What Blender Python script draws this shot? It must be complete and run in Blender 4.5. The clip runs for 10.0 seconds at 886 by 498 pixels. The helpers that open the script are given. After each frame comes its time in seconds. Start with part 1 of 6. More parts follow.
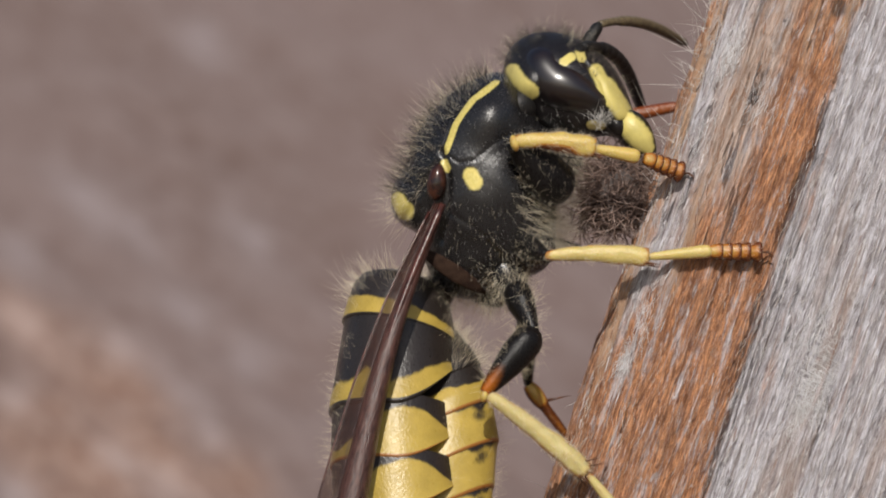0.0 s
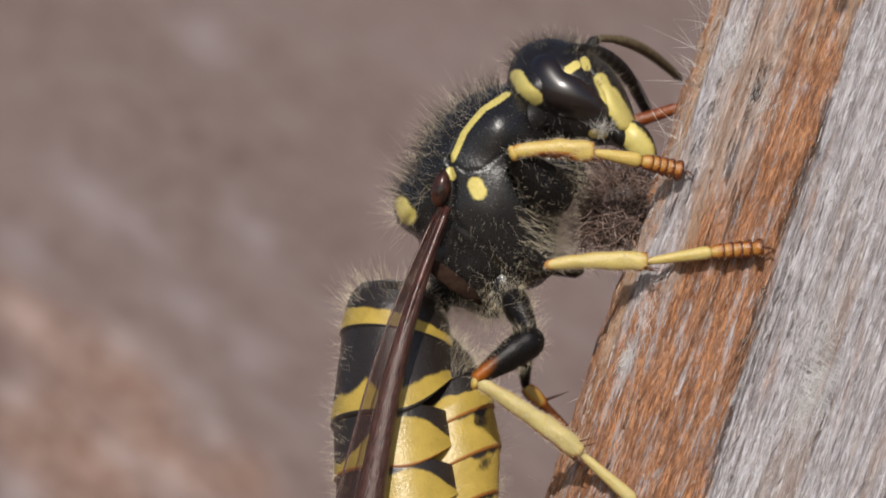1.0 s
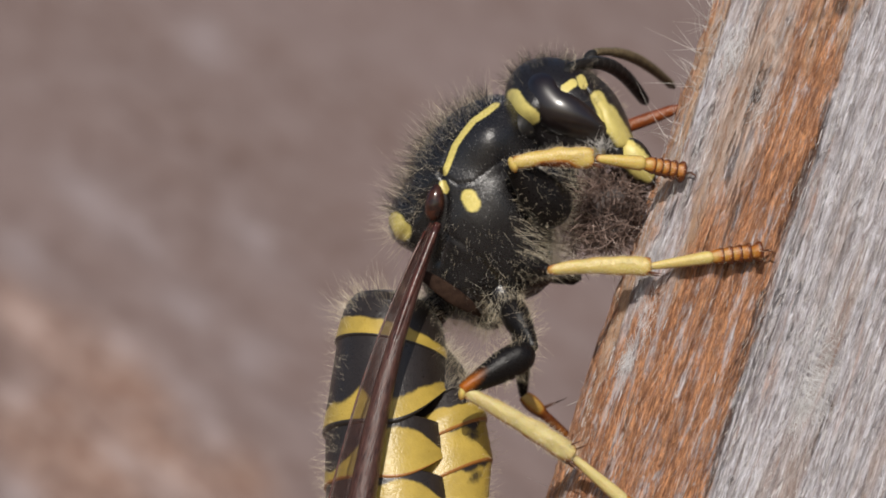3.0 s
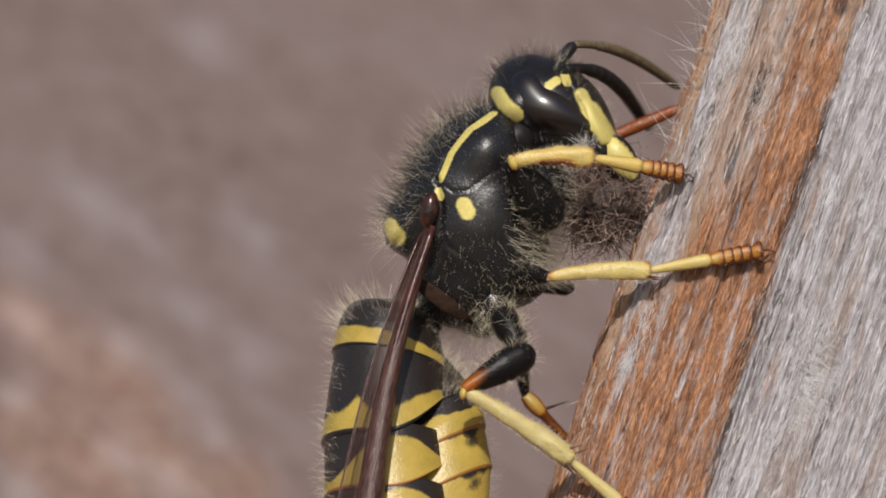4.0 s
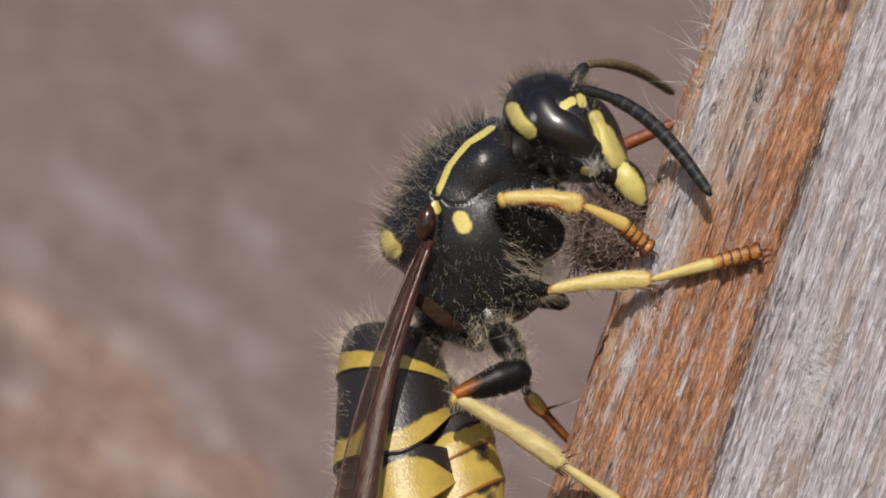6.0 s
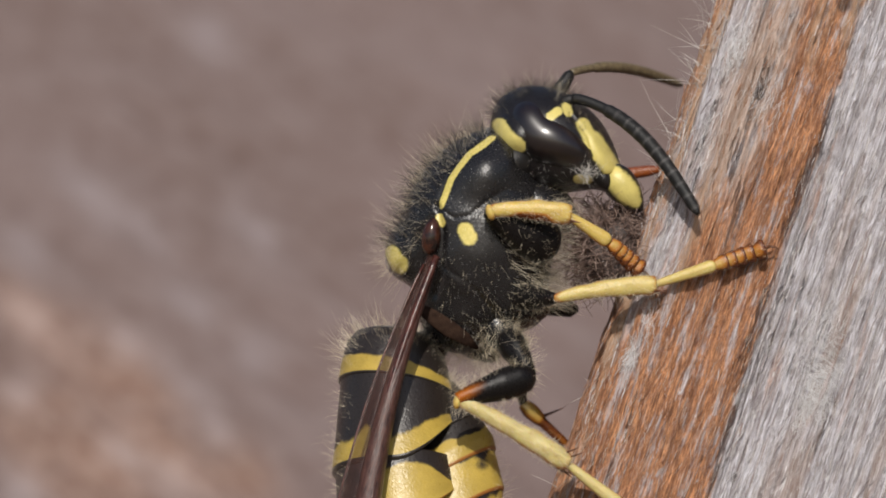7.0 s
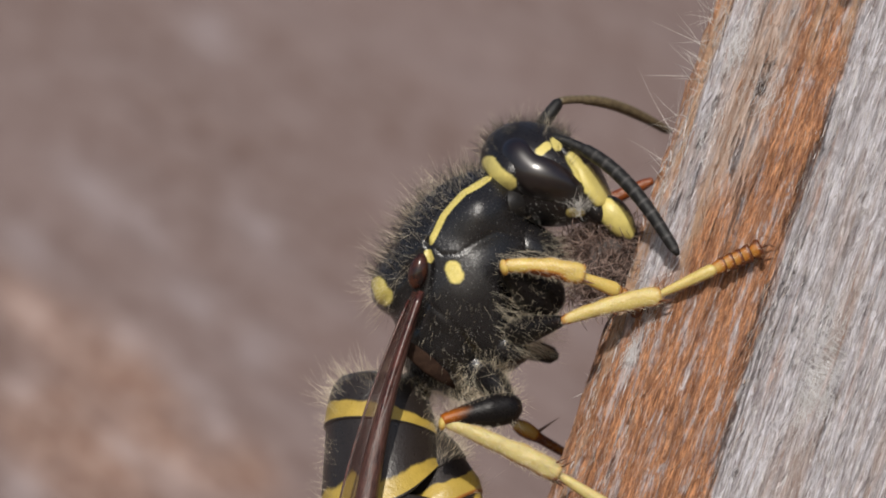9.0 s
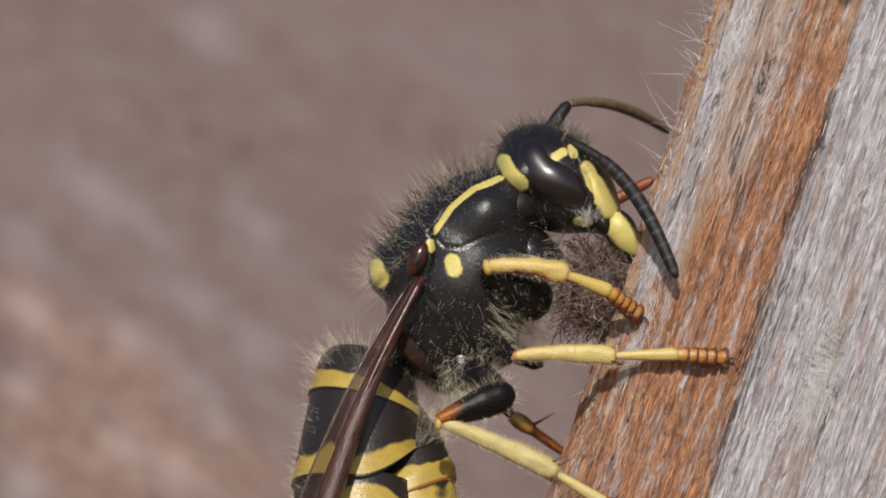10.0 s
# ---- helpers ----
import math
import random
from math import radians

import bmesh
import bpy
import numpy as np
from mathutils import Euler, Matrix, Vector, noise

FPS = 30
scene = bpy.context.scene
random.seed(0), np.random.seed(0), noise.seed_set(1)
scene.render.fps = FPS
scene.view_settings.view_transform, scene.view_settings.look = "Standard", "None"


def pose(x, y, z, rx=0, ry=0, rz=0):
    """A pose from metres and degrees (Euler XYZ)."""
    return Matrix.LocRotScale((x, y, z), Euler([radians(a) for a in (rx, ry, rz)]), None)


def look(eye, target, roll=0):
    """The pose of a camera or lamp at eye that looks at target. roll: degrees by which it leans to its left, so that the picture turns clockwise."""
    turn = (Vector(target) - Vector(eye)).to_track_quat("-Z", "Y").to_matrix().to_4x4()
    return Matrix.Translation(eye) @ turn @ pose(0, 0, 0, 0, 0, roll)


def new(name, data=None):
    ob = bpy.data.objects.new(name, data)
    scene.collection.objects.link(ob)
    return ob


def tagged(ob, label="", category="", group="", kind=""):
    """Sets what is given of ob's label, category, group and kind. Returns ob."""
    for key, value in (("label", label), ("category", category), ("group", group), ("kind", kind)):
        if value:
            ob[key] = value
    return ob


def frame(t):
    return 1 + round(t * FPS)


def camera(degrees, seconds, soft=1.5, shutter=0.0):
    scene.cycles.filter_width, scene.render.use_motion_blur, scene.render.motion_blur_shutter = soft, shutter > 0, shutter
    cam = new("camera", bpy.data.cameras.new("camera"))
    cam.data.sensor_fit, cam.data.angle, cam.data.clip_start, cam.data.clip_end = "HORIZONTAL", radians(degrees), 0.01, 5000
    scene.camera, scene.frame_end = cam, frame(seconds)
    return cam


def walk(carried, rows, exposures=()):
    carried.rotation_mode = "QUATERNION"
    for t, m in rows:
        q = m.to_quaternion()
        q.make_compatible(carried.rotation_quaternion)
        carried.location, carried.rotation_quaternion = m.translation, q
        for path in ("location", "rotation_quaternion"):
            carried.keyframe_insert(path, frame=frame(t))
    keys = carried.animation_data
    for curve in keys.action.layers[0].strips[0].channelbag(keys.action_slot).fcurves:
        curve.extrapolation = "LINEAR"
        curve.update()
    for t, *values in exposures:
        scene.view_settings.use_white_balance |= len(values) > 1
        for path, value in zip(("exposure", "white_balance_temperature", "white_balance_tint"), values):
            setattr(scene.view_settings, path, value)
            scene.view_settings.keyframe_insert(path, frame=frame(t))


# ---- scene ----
cam = camera(7.475, 10.0, soft=1.8, shutter=0.5)
CAM_D = 150.0  # camera's distance from the wasp's middle plane, mm
cam.data.dof.use_dof = True
cam.data.dof.focus_distance = 0.1482
cam.data.dof.aperture_fstop = 145.0
# a tripod shot with a slow drift: seconds, degrees to the left, degrees up
DRIFT = [(0, -0.0215, 0.0334), (0.5, -0.0072, 0.0095), (1, 0.0000, 0.0000), (1.5, 0.0000, 0.0024), (2, 0.0000, 0.0143), (2.5, 0.0000, 0.0191), (4, 0.0000, 0.0215), (4.5, 0.0038, 0.0167), (5, 0.0072, 0.0157), (5.5, 0.0095, 0.0143), (7, 0.0286, -0.0072), (7.5, 0.0286, -0.0143), (8, 0.0348, -0.0215), (8.5, 0.0381, -0.0286), (9, 0.0396, -0.0429), (9.2, 0.0401, -0.0477), (9.5, 0.0405, -0.0524), (10, 0.0381, -0.0572)]
walk(cam, [(t, pose(0, -CAM_D / 1000, 0, 90 + up, 0, left)) for t, left, up in DRIFT], exposures=[(0, 0.0), (10, 0.0)])

# ---- light: high sun behind the camera, clear sky ----
SUN_EL, SUN_AZ = 37.0, -4.0  # degrees above the horizon, degrees to the right of straight behind the camera
world = bpy.data.worlds.new("sky")
scene.world = world
world.use_nodes = True
wn = world.node_tree.nodes
sky = wn.new("ShaderNodeTexSky")
sky.sky_type, sky.sun_disc = "NISHITA", False
sky.air_density, sky.dust_density = 1.0, 2.0
sky.sun_elevation, sky.sun_rotation = radians(SUN_EL), radians(180 - SUN_AZ)
wn["Background"].inputs["Strength"].default_value = 0.085
world.node_tree.links.new(sky.outputs[0], wn["Background"].inputs["Color"])
sun = new("sun", bpy.data.lights.new("sun", "SUN"))
sun.data.energy, sun.data.angle, sun.data.color = 3.6, radians(0.6), (1.0, 0.95, 0.88)
el, az = radians(SUN_EL), radians(SUN_AZ)
SUN_DIR = Vector((math.sin(az) * math.cos(el), -math.cos(az) * math.cos(el), math.sin(el)))
sun.matrix_world = look(SUN_DIR * 2, (0, 0, 0))


# ---- materials ----
class Nodes:
    """A short way to write a node material; coordinates are the object's own, in millimetres."""

    def __init__(self, name):
        self.m = bpy.data.materials.new(name)
        self.m.use_nodes = True
        self.t = self.m.node_tree
        self.bsdf = self.t.nodes["Principled BSDF"]
        c = self.add("ShaderNodeTexCoord")
        v = self.add("ShaderNodeVectorMath", operation="SCALE")
        self.t.links.new(c.outputs["Object"], v.inputs[0])
        v.inputs["Scale"].default_value = 1000
        self.mm = v.outputs[0]

    def add(self, kind, **props):
        n = self.t.nodes.new(kind)
        for k, v in props.items():
            setattr(n, k, v)
        return n

    def put(self, socket, value):
        if isinstance(value, bpy.types.NodeSocket):
            self.t.links.new(value, socket)
        else:
            socket.default_value = value

    def noise(self, scale, stretch=(1, 1, 1), detail=4.0, rough=0.6, shift=(0, 0, 0), distort=0.0):
        m = self.add("ShaderNodeMapping")
        self.put(m.inputs["Vector"], self.mm)
        m.inputs["Scale"].default_value = [scale * s for s in stretch]
        m.inputs["Location"].default_value = shift
        n = self.add("ShaderNodeTexNoise")
        self.put(n.inputs["Vector"], m.outputs[0])
        n.inputs["Scale"].default_value = 1
        n.inputs["Detail"].default_value = detail
        n.inputs["Roughness"].default_value = rough
        n.inputs["Distortion"].default_value = distort
        return n.outputs["Fac"]

    def ramp(self, fac, a, b, lo=0.0, hi=1.0):
        r = self.add("ShaderNodeMapRange", interpolation_type="SMOOTHSTEP")
        self.put(r.inputs["Value"], fac)
        for k, v in zip(("From Min", "From Max", "To Min", "To Max"), (a, b, lo, hi)):
            r.inputs[k].default_value = v
        return r.outputs[0]

    def math(self, op, a, b=0.0):
        n = self.add("ShaderNodeMath", operation=op)
        self.put(n.inputs[0], a)
        self.put(n.inputs[1], b)
        return n.outputs[0]

    def mix(self, fac, a, b):
        n = self.add("ShaderNodeMix", data_type="RGBA")
        self.put(n.inputs["Factor"], fac)
        self.put(n.inputs["A"], (*a, 1) if isinstance(a, tuple) else a)
        self.put(n.inputs["B"], (*b, 1) if isinstance(b, tuple) else b)
        return n.outputs["Result"]

    def attr(self, name):
        return self.add("ShaderNodeAttribute", attribute_name=name).outputs["Fac"]

    def axis(self, i):
        s = self.add("ShaderNodeSeparateXYZ")
        self.put(s.inputs[0], self.mm)
        return s.outputs[i]

    def bump(self, height, depth_mm, strength=1.0):
        b = self.add("ShaderNodeBump")
        b.inputs["Strength"].default_value = strength
        b.inputs["Distance"].default_value = depth_mm / 1000
        self.put(b.inputs["Height"], height)
        self.put(self.bsdf.inputs["Normal"], b.outputs[0])

    def out(self, color=None, rough=None, spec=None, **more):
        if color is not None:
            self.put(self.bsdf.inputs["Base Color"], (*color, 1) if isinstance(color, tuple) else color)
        if rough is not None:
            self.put(self.bsdf.inputs["Roughness"], rough)
        if spec is not None:
            self.put(self.bsdf.inputs["Specular IOR Level"], spec)
        for k, v in more.items():
            self.put(self.bsdf.inputs[k.replace("_", " ")], v)
        return self.m


def cuticle(name, dark, bright, rough=0.38, grain=22.0, pits=0.012, edge=0.10, third=None, beads=0.0, spec=0.5):
    """Insect shell: dark ground, bright marks where the mark attribute is high, fine pits."""
    n = Nodes(name)
    fine = n.noise(grain, detail=3)
    wide = n.noise(2.2, detail=3)
    mark = n.math("ADD", n.attr("mark"), n.math("MULTIPLY", n.math("SUBTRACT", n.noise(13.0, detail=4), 0.5), 0.28))
    k = n.ramp(mark, 0.5 - edge, 0.5 + edge)
    deep = n.mix(wide, tuple(c * 0.6 for c in dark), tuple(c * 1.5 for c in dark))
    lit = n.mix(n.ramp(wide, 0.3, 0.7), tuple(c * 0.82 for c in bright), bright)
    if third:
        lit = n.mix(n.ramp(n.attr("mark"), 1.35, 1.9), lit, third)
    relief_ = fine
    if beads:
        relief_ = n.math("ADD", fine, n.math("MULTIPLY", n.noise(46.0, detail=1, rough=0.5, shift=(3, 1, 2)), beads))
    n.bump(relief_, pits)
    return n.out(n.mix(k, deep, lit), n.ramp(fine, 0.2, 0.8, rough - 0.08, rough + 0.12), spec)


BLACK, YELLOW = (0.011, 0.0102, 0.0108), (0.66, 0.55, 0.16)
m_shell = cuticle("black_yellow_shell", BLACK, YELLOW, rough=0.23, grain=18.0, pits=0.007, beads=0.8, spec=0.55)
m_head = cuticle("black_yellow_face", (0.009, 0.0075, 0.008), (0.64, 0.54, 0.17), rough=0.32, pits=0.012)
m_belly = cuticle("banded_abdomen", (0.019, 0.0145, 0.0125), (0.44, 0.31, 0.060), rough=0.32, grain=16, pits=0.012, edge=0.15, third=(0.30, 0.12, 0.025))
def leg_material(name, bright, gloss):
    """Waxy yellow limb that lets some light through, amber towards its joints and along its underside."""
    n = Nodes(name)
    f, w = n.noise(30, detail=3), n.noise(3.0, (0.4, 1, 1), detail=4)
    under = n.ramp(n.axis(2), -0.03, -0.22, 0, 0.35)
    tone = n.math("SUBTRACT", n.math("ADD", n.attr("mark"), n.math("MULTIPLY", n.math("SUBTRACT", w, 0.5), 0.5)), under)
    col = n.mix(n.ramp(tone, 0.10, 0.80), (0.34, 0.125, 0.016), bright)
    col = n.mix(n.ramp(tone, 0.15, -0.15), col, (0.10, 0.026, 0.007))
    col = n.mix(n.ramp(n.noise(14, (0.5, 1, 1), detail=5, rough=0.7, shift=(1, 5, 2)), 0.56, 0.70, 0, 0.45), col, (0.30, 0.17, 0.05))
    n.bump(n.math("ADD", f, n.math("MULTIPLY", n.noise(9.0, (0.4, 1, 1), detail=4, shift=(2, 2, 7)), 1.5)), 0.012)
    return n.out(col, n.ramp(f, 0.2, 0.8, gloss, gloss + 0.18), 0.5, Subsurface_Weight=0.35, Subsurface_Radius=(0.00022, 0.00012, 0.00004), Subsurface_Scale=1.0)


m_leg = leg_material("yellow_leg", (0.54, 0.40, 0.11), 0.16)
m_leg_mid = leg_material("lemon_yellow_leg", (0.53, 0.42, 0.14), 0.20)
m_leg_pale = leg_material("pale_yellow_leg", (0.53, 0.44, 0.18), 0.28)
m_thigh = cuticle("dark_thigh", (0.006, 0.005, 0.005), (0.36, 0.10, 0.006), rough=0.30, grain=24, pits=0.010, edge=0.45, spec=0.2)
m_far = cuticle("brown_leg", (0.16, 0.035, 0.008), (0.42, 0.15, 0.03), rough=0.33, grain=12, pits=0.03, edge=0.35)


def plain(name, a, b, scale, rough, pits=0.004, **more):
    n = Nodes(name)
    f = n.noise(scale)
    n.bump(f, pits)
    more.setdefault("Specular_IOR_Level", 0.5)
    return n.out(n.mix(n.ramp(f, 0.3, 0.7), a, b), rough, **more)


m_eye = plain("eye_facets", (0.004, 0.0025, 0.003), (0.010, 0.005, 0.005), 1.6, 0.34, 0.0005, Specular_IOR_Level=0.4, Coat_Weight=1.0, Coat_Roughness=0.26)
m_feeler = cuticle("antenna_black", (0.010, 0.0095, 0.0095), (0.060, 0.056, 0.054), rough=0.45, grain=30, edge=0.3, spec=0.3)
m_far_feeler = plain("antenna_pale_underside", (0.08, 0.06, 0.036), (0.18, 0.14, 0.08), 12, 0.5)
m_tegula = plain("tegula_brown", (0.008, 0.005, 0.005), (0.055, 0.018, 0.010), 3.5, 0.14)
m_hair_pale = plain("pale_hair", (0.55, 0.46, 0.32), (0.90, 0.80, 0.62), 3, 0.22)
m_hair_gold = plain("golden_hair", (0.66, 0.56, 0.40), (0.95, 0.86, 0.68), 3, 0.22)
m_hair_silver = plain("silver_hair", (0.45, 0.43, 0.40), (0.75, 0.72, 0.68), 3, 0.4)
m_neck = cuticle("neck_membrane", (0.012, 0.011, 0.011), (0.42, 0.39, 0.31), rough=0.45, pits=0.01, edge=0.3)
m_hair_dark = plain("dark_hair", (0.014, 0.011, 0.009), (0.050, 0.040, 0.032), 3, 0.5, Specular_IOR_Level=0.3)
m_pulp = plain("wood_pulp", (0.025, 0.016, 0.014), (0.09, 0.06, 0.05), 6, 0.6, 0.03)
m_pulp_fibre = plain("pulp_fibre", (0.085, 0.052, 0.042), (0.36, 0.26, 0.22), 4.0, 0.25)
m_wood_fibre = plain("wood_fibre", (0.42, 0.37, 0.33), (0.78, 0.74, 0.70), 1.2, 0.45)
m_amber_fibre = plain("amber_fibre", (0.26, 0.10, 0.035), (0.52, 0.27, 0.13), 1.2, 0.45)
m_white_fibre = plain("bleached_fibre", (0.70, 0.68, 0.68), (0.88, 0.87, 0.88), 1.2, 0.4)
m_hind_wing = plain("hind_wing_membrane", (0.016, 0.009, 0.007), (0.038, 0.022, 0.015), 5, 0.8, 0.03, Specular_IOR_Level=0.05)
m_claw = plain("claw_brown", (0.05, 0.018, 0.008), (0.14, 0.05, 0.02), 9, 0.3)


def wing_material():
    n = Nodes("smoky_wing")
    long_ = n.noise(6, (5, 5, 0.5), detail=3)
    n.bump(long_, 0.02)
    n.out(n.mix(n.ramp(long_, 0.3, 0.7), (0.028, 0.012, 0.010), (0.10, 0.045, 0.035)), n.ramp(long_, 0.2, 0.8, 0.24, 0.42), 0.35)
    n.put(n.bsdf.inputs["Alpha"], n.ramp(n.attr("mark"), 0.0, 1.0, 0.30, 1.0))
    return n.m


m_wing = wing_material()


def wood_material():
    """Weathered softwood: silver-grey fibres, orange-brown fresh bands; the object's z runs along the grain."""
    n = Nodes("weathered_wood")
    across = n.attr("across")
    wob = n.noise(0.9, (1.0, 1.0, 0.22), detail=6, rough=0.65)
    pos = n.math("ADD", across, n.math("MULTIPLY", n.math("SUBTRACT", wob, 0.5), 1.7))
    streak = n.noise(5.5, (1, 1, 0.06), detail=6, rough=0.72)
    fine = n.noise(15.0, (1, 1, 0.065), detail=5, rough=0.72, distort=0.25)
    flake = n.noise(3.6, (1, 1, 0.14), detail=6, rough=0.75, distort=0.35)
    broad = n.noise(1.3, (1, 1, 0.11), detail=4, shift=(5, 2, 9))
    cells = n.noise(22.0, (1, 1, 0.13), detail=5, rough=0.75, distort=0.5)
    hair = n.noise(32.0, (1, 1, 0.075), detail=4, rough=0.75, shift=(2, 8, 5), distort=0.5)
    low = n.math("ADD", pos, n.ramp(n.axis(2), 0.6, -2.6, 0.0, 0.75))
    band = n.math("MULTIPLY", n.ramp(low, 0.55, 0.95), n.ramp(pos, 3.12, 2.98))
    rim = n.ramp(n.math("ADD", across, n.math("MULTIPLY", n.math("SUBTRACT", flake, 0.5), 0.5)), 0.34, 0.16)
    fleck = n.math("MULTIPLY", n.ramp(broad, 0.60, 0.68), 0.5)
    orange = n.math("MAXIMUM", n.math("MAXIMUM", band, rim), fleck)
    orange = n.math("MULTIPLY", orange, n.ramp(flake, 0.61, 0.52, 0.30, 1.0))
    orange = n.math("MULTIPLY", orange, n.ramp(streak, 0.68, 0.59, 0.48, 1.0))
    # silver face: pale lilac-grey fibres over brown-grey valleys
    grey = n.mix(n.ramp(n.math("ADD", n.math("MULTIPLY", fine, 0.55), n.math("MULTIPLY", hair, 0.45)), 0.37, 0.64), (0.25, 0.21, 0.22), (0.90, 0.885, 0.945))
    grey = n.mix(n.math("MULTIPLY", n.ramp(streak, 0.46, 0.30, 0, 0.9), n.ramp(n.axis(2), -1.0, 4.0, 1.0, 0.6)), grey, (0.22, 0.165, 0.145))
    grey = n.mix(n.ramp(broad, 0.50, 0.33, 0, 0.6), grey, (0.44, 0.31, 0.25))
    # fresh wood: orange to rusty brown, lighter tan flakes
    warm = n.mix(n.ramp(cells, 0.36, 0.64), (0.245, 0.096, 0.049), (0.80, 0.395, 0.195))
    warm = n.mix(n.ramp(n.noise(6.5, (1, 1, 0.3), detail=6, rough=0.75, shift=(8, 1, 4), distort=0.6), 0.54, 0.40, 0, 0.5), warm, (0.20, 0.085, 0.045))
    warm = n.mix(n.ramp(streak, 0.50, 0.38, 0, 0.62), warm, (0.14, 0.055, 0.030))
    warm = n.mix(n.ramp(broad, 0.50, 0.36, 0, 0.75), warm, (0.56, 0.38, 0.26))
    tan = n.math("MULTIPLY", n.ramp(n.axis(2), 0.8, 3.0, 0, 0.8), n.ramp(pos, 2.05, 1.6))
    tan = n.math("MULTIPLY", tan, n.ramp(across, 0.35, 0.7))
    warm = n.mix(tan, warm, n.mix(n.ramp(fine, 0.35, 0.65), (0.38, 0.27, 0.22), (0.78, 0.65, 0.58)))
    col = n.mix(orange, grey, warm)
    chip = n.noise(8.0, (1, 1, 0.13), detail=6, rough=0.75, shift=(6, 2, 3), distort=0.5)
    col = n.mix(n.ramp(chip, 0.56, 0.66, 0, 0.55), col, n.mix(orange, (0.36, 0.27, 0.24), (0.52, 0.36, 0.28)))
    knot = n.math("MULTIPLY", n.ramp(n.attr("knot"), 0.35, 0.7), n.ramp(fine, 0.25, 0.6, 1.0, 0.6))
    col = n.mix(knot, col, (0.05, 0.042, 0.042))
    seam = n.math("MULTIPLY", n.math("MULTIPLY", n.ramp(pos, 2.90, 3.0), n.ramp(pos, 3.22, 3.08)), n.ramp(streak, 0.56, 0.42))
    col = n.mix(n.math("MULTIPLY", seam, 0.8), col, (0.085, 0.05, 0.04))
    vein = n.ramp(n.noise(9.0, (1, 1, 0.035), detail=4, rough=0.6, shift=(9, 4, 7)), 0.62, 0.68)
    col = n.mix(n.math("MULTIPLY", vein, n.math("SUBTRACT", 0.7, n.math("MULTIPLY", orange, 0.7))), col, (0.33, 0.19, 0.13))
    crack = n.ramp(n.noise(3.6, (1, 1, 0.06), detail=6, rough=0.65, shift=(7, 3, 1)), 0.39, 0.345)
    col = n.mix(n.math("MULTIPLY", crack, 0.55), col, (0.06, 0.04, 0.035))
    pit = n.ramp(cells, 0.36, 0.26)
    col = n.mix(n.math("MULTIPLY", pit, 0.6), col, (0.07, 0.045, 0.04))
    shred = n.ramp(n.noise(11.0, (1, 1, 0.14), detail=4, shift=(3, 9, 2), distort=0.8), 0.60, 0.68)
    col = n.mix(n.math("MULTIPLY", shred, n.math("SUBTRACT", 0.85, n.math("MULTIPLY", orange, 0.68))), col, (0.82, 0.80, 0.80))
    h = n.math("ADD", n.math("MULTIPLY", streak, 0.9), n.math("ADD", n.math("MULTIPLY", fine, 0.5), n.math("ADD", n.math("MULTIPLY", flake, 0.6), n.math("ADD", n.math("MULTIPLY", cells, 0.3), n.math("ADD", n.math("MULTIPLY", hair, 0.35), n.math("MULTIPLY", chip, 0.5))))))
    n.bump(n.math("SUBTRACT", h, n.math("ADD", n.math("MULTIPLY", crack, 0.9), n.math("MULTIPLY", seam, 0.7))), 0.145)
    return n.out(col, n.math("MULTIPLY", n.ramp(fine, 0.3, 0.8, 0.36, 0.62), n.ramp(n.noise(38.0, (1, 1, 0.7), detail=1, shift=(4, 4, 4)), 0.57, 0.65, 1.0, 0.28)), 0.55)


m_wood = wood_material()


def sliver_material(name, tones):
    """Splinters, each with a shade of its own."""
    n = Nodes(name)
    r = n.add("ShaderNodeNewGeometry").outputs["Random Per Island"]
    f = n.noise(26.0, (1, 1, 0.2), detail=3)
    col = n.mix(n.ramp(r, 0.0, 0.55), tones[0], tones[1])
    col = n.mix(n.ramp(r, 0.55, 1.0), col, tones[2])
    col = n.mix(n.ramp(f, 0.35, 0.65, 0.0, 0.4), col, tones[0])
    n.bump(f, 0.01)
    return n.out(col, 0.45, 0.5)


m_grey_sliver = sliver_material("grey_splinter", ((0.20, 0.155, 0.15), (0.48, 0.43, 0.43), (0.86, 0.83, 0.85)))
m_brown_sliver = sliver_material("brown_splinter", ((0.13, 0.055, 0.028), (0.38, 0.175, 0.085), (0.62, 0.42, 0.30)))


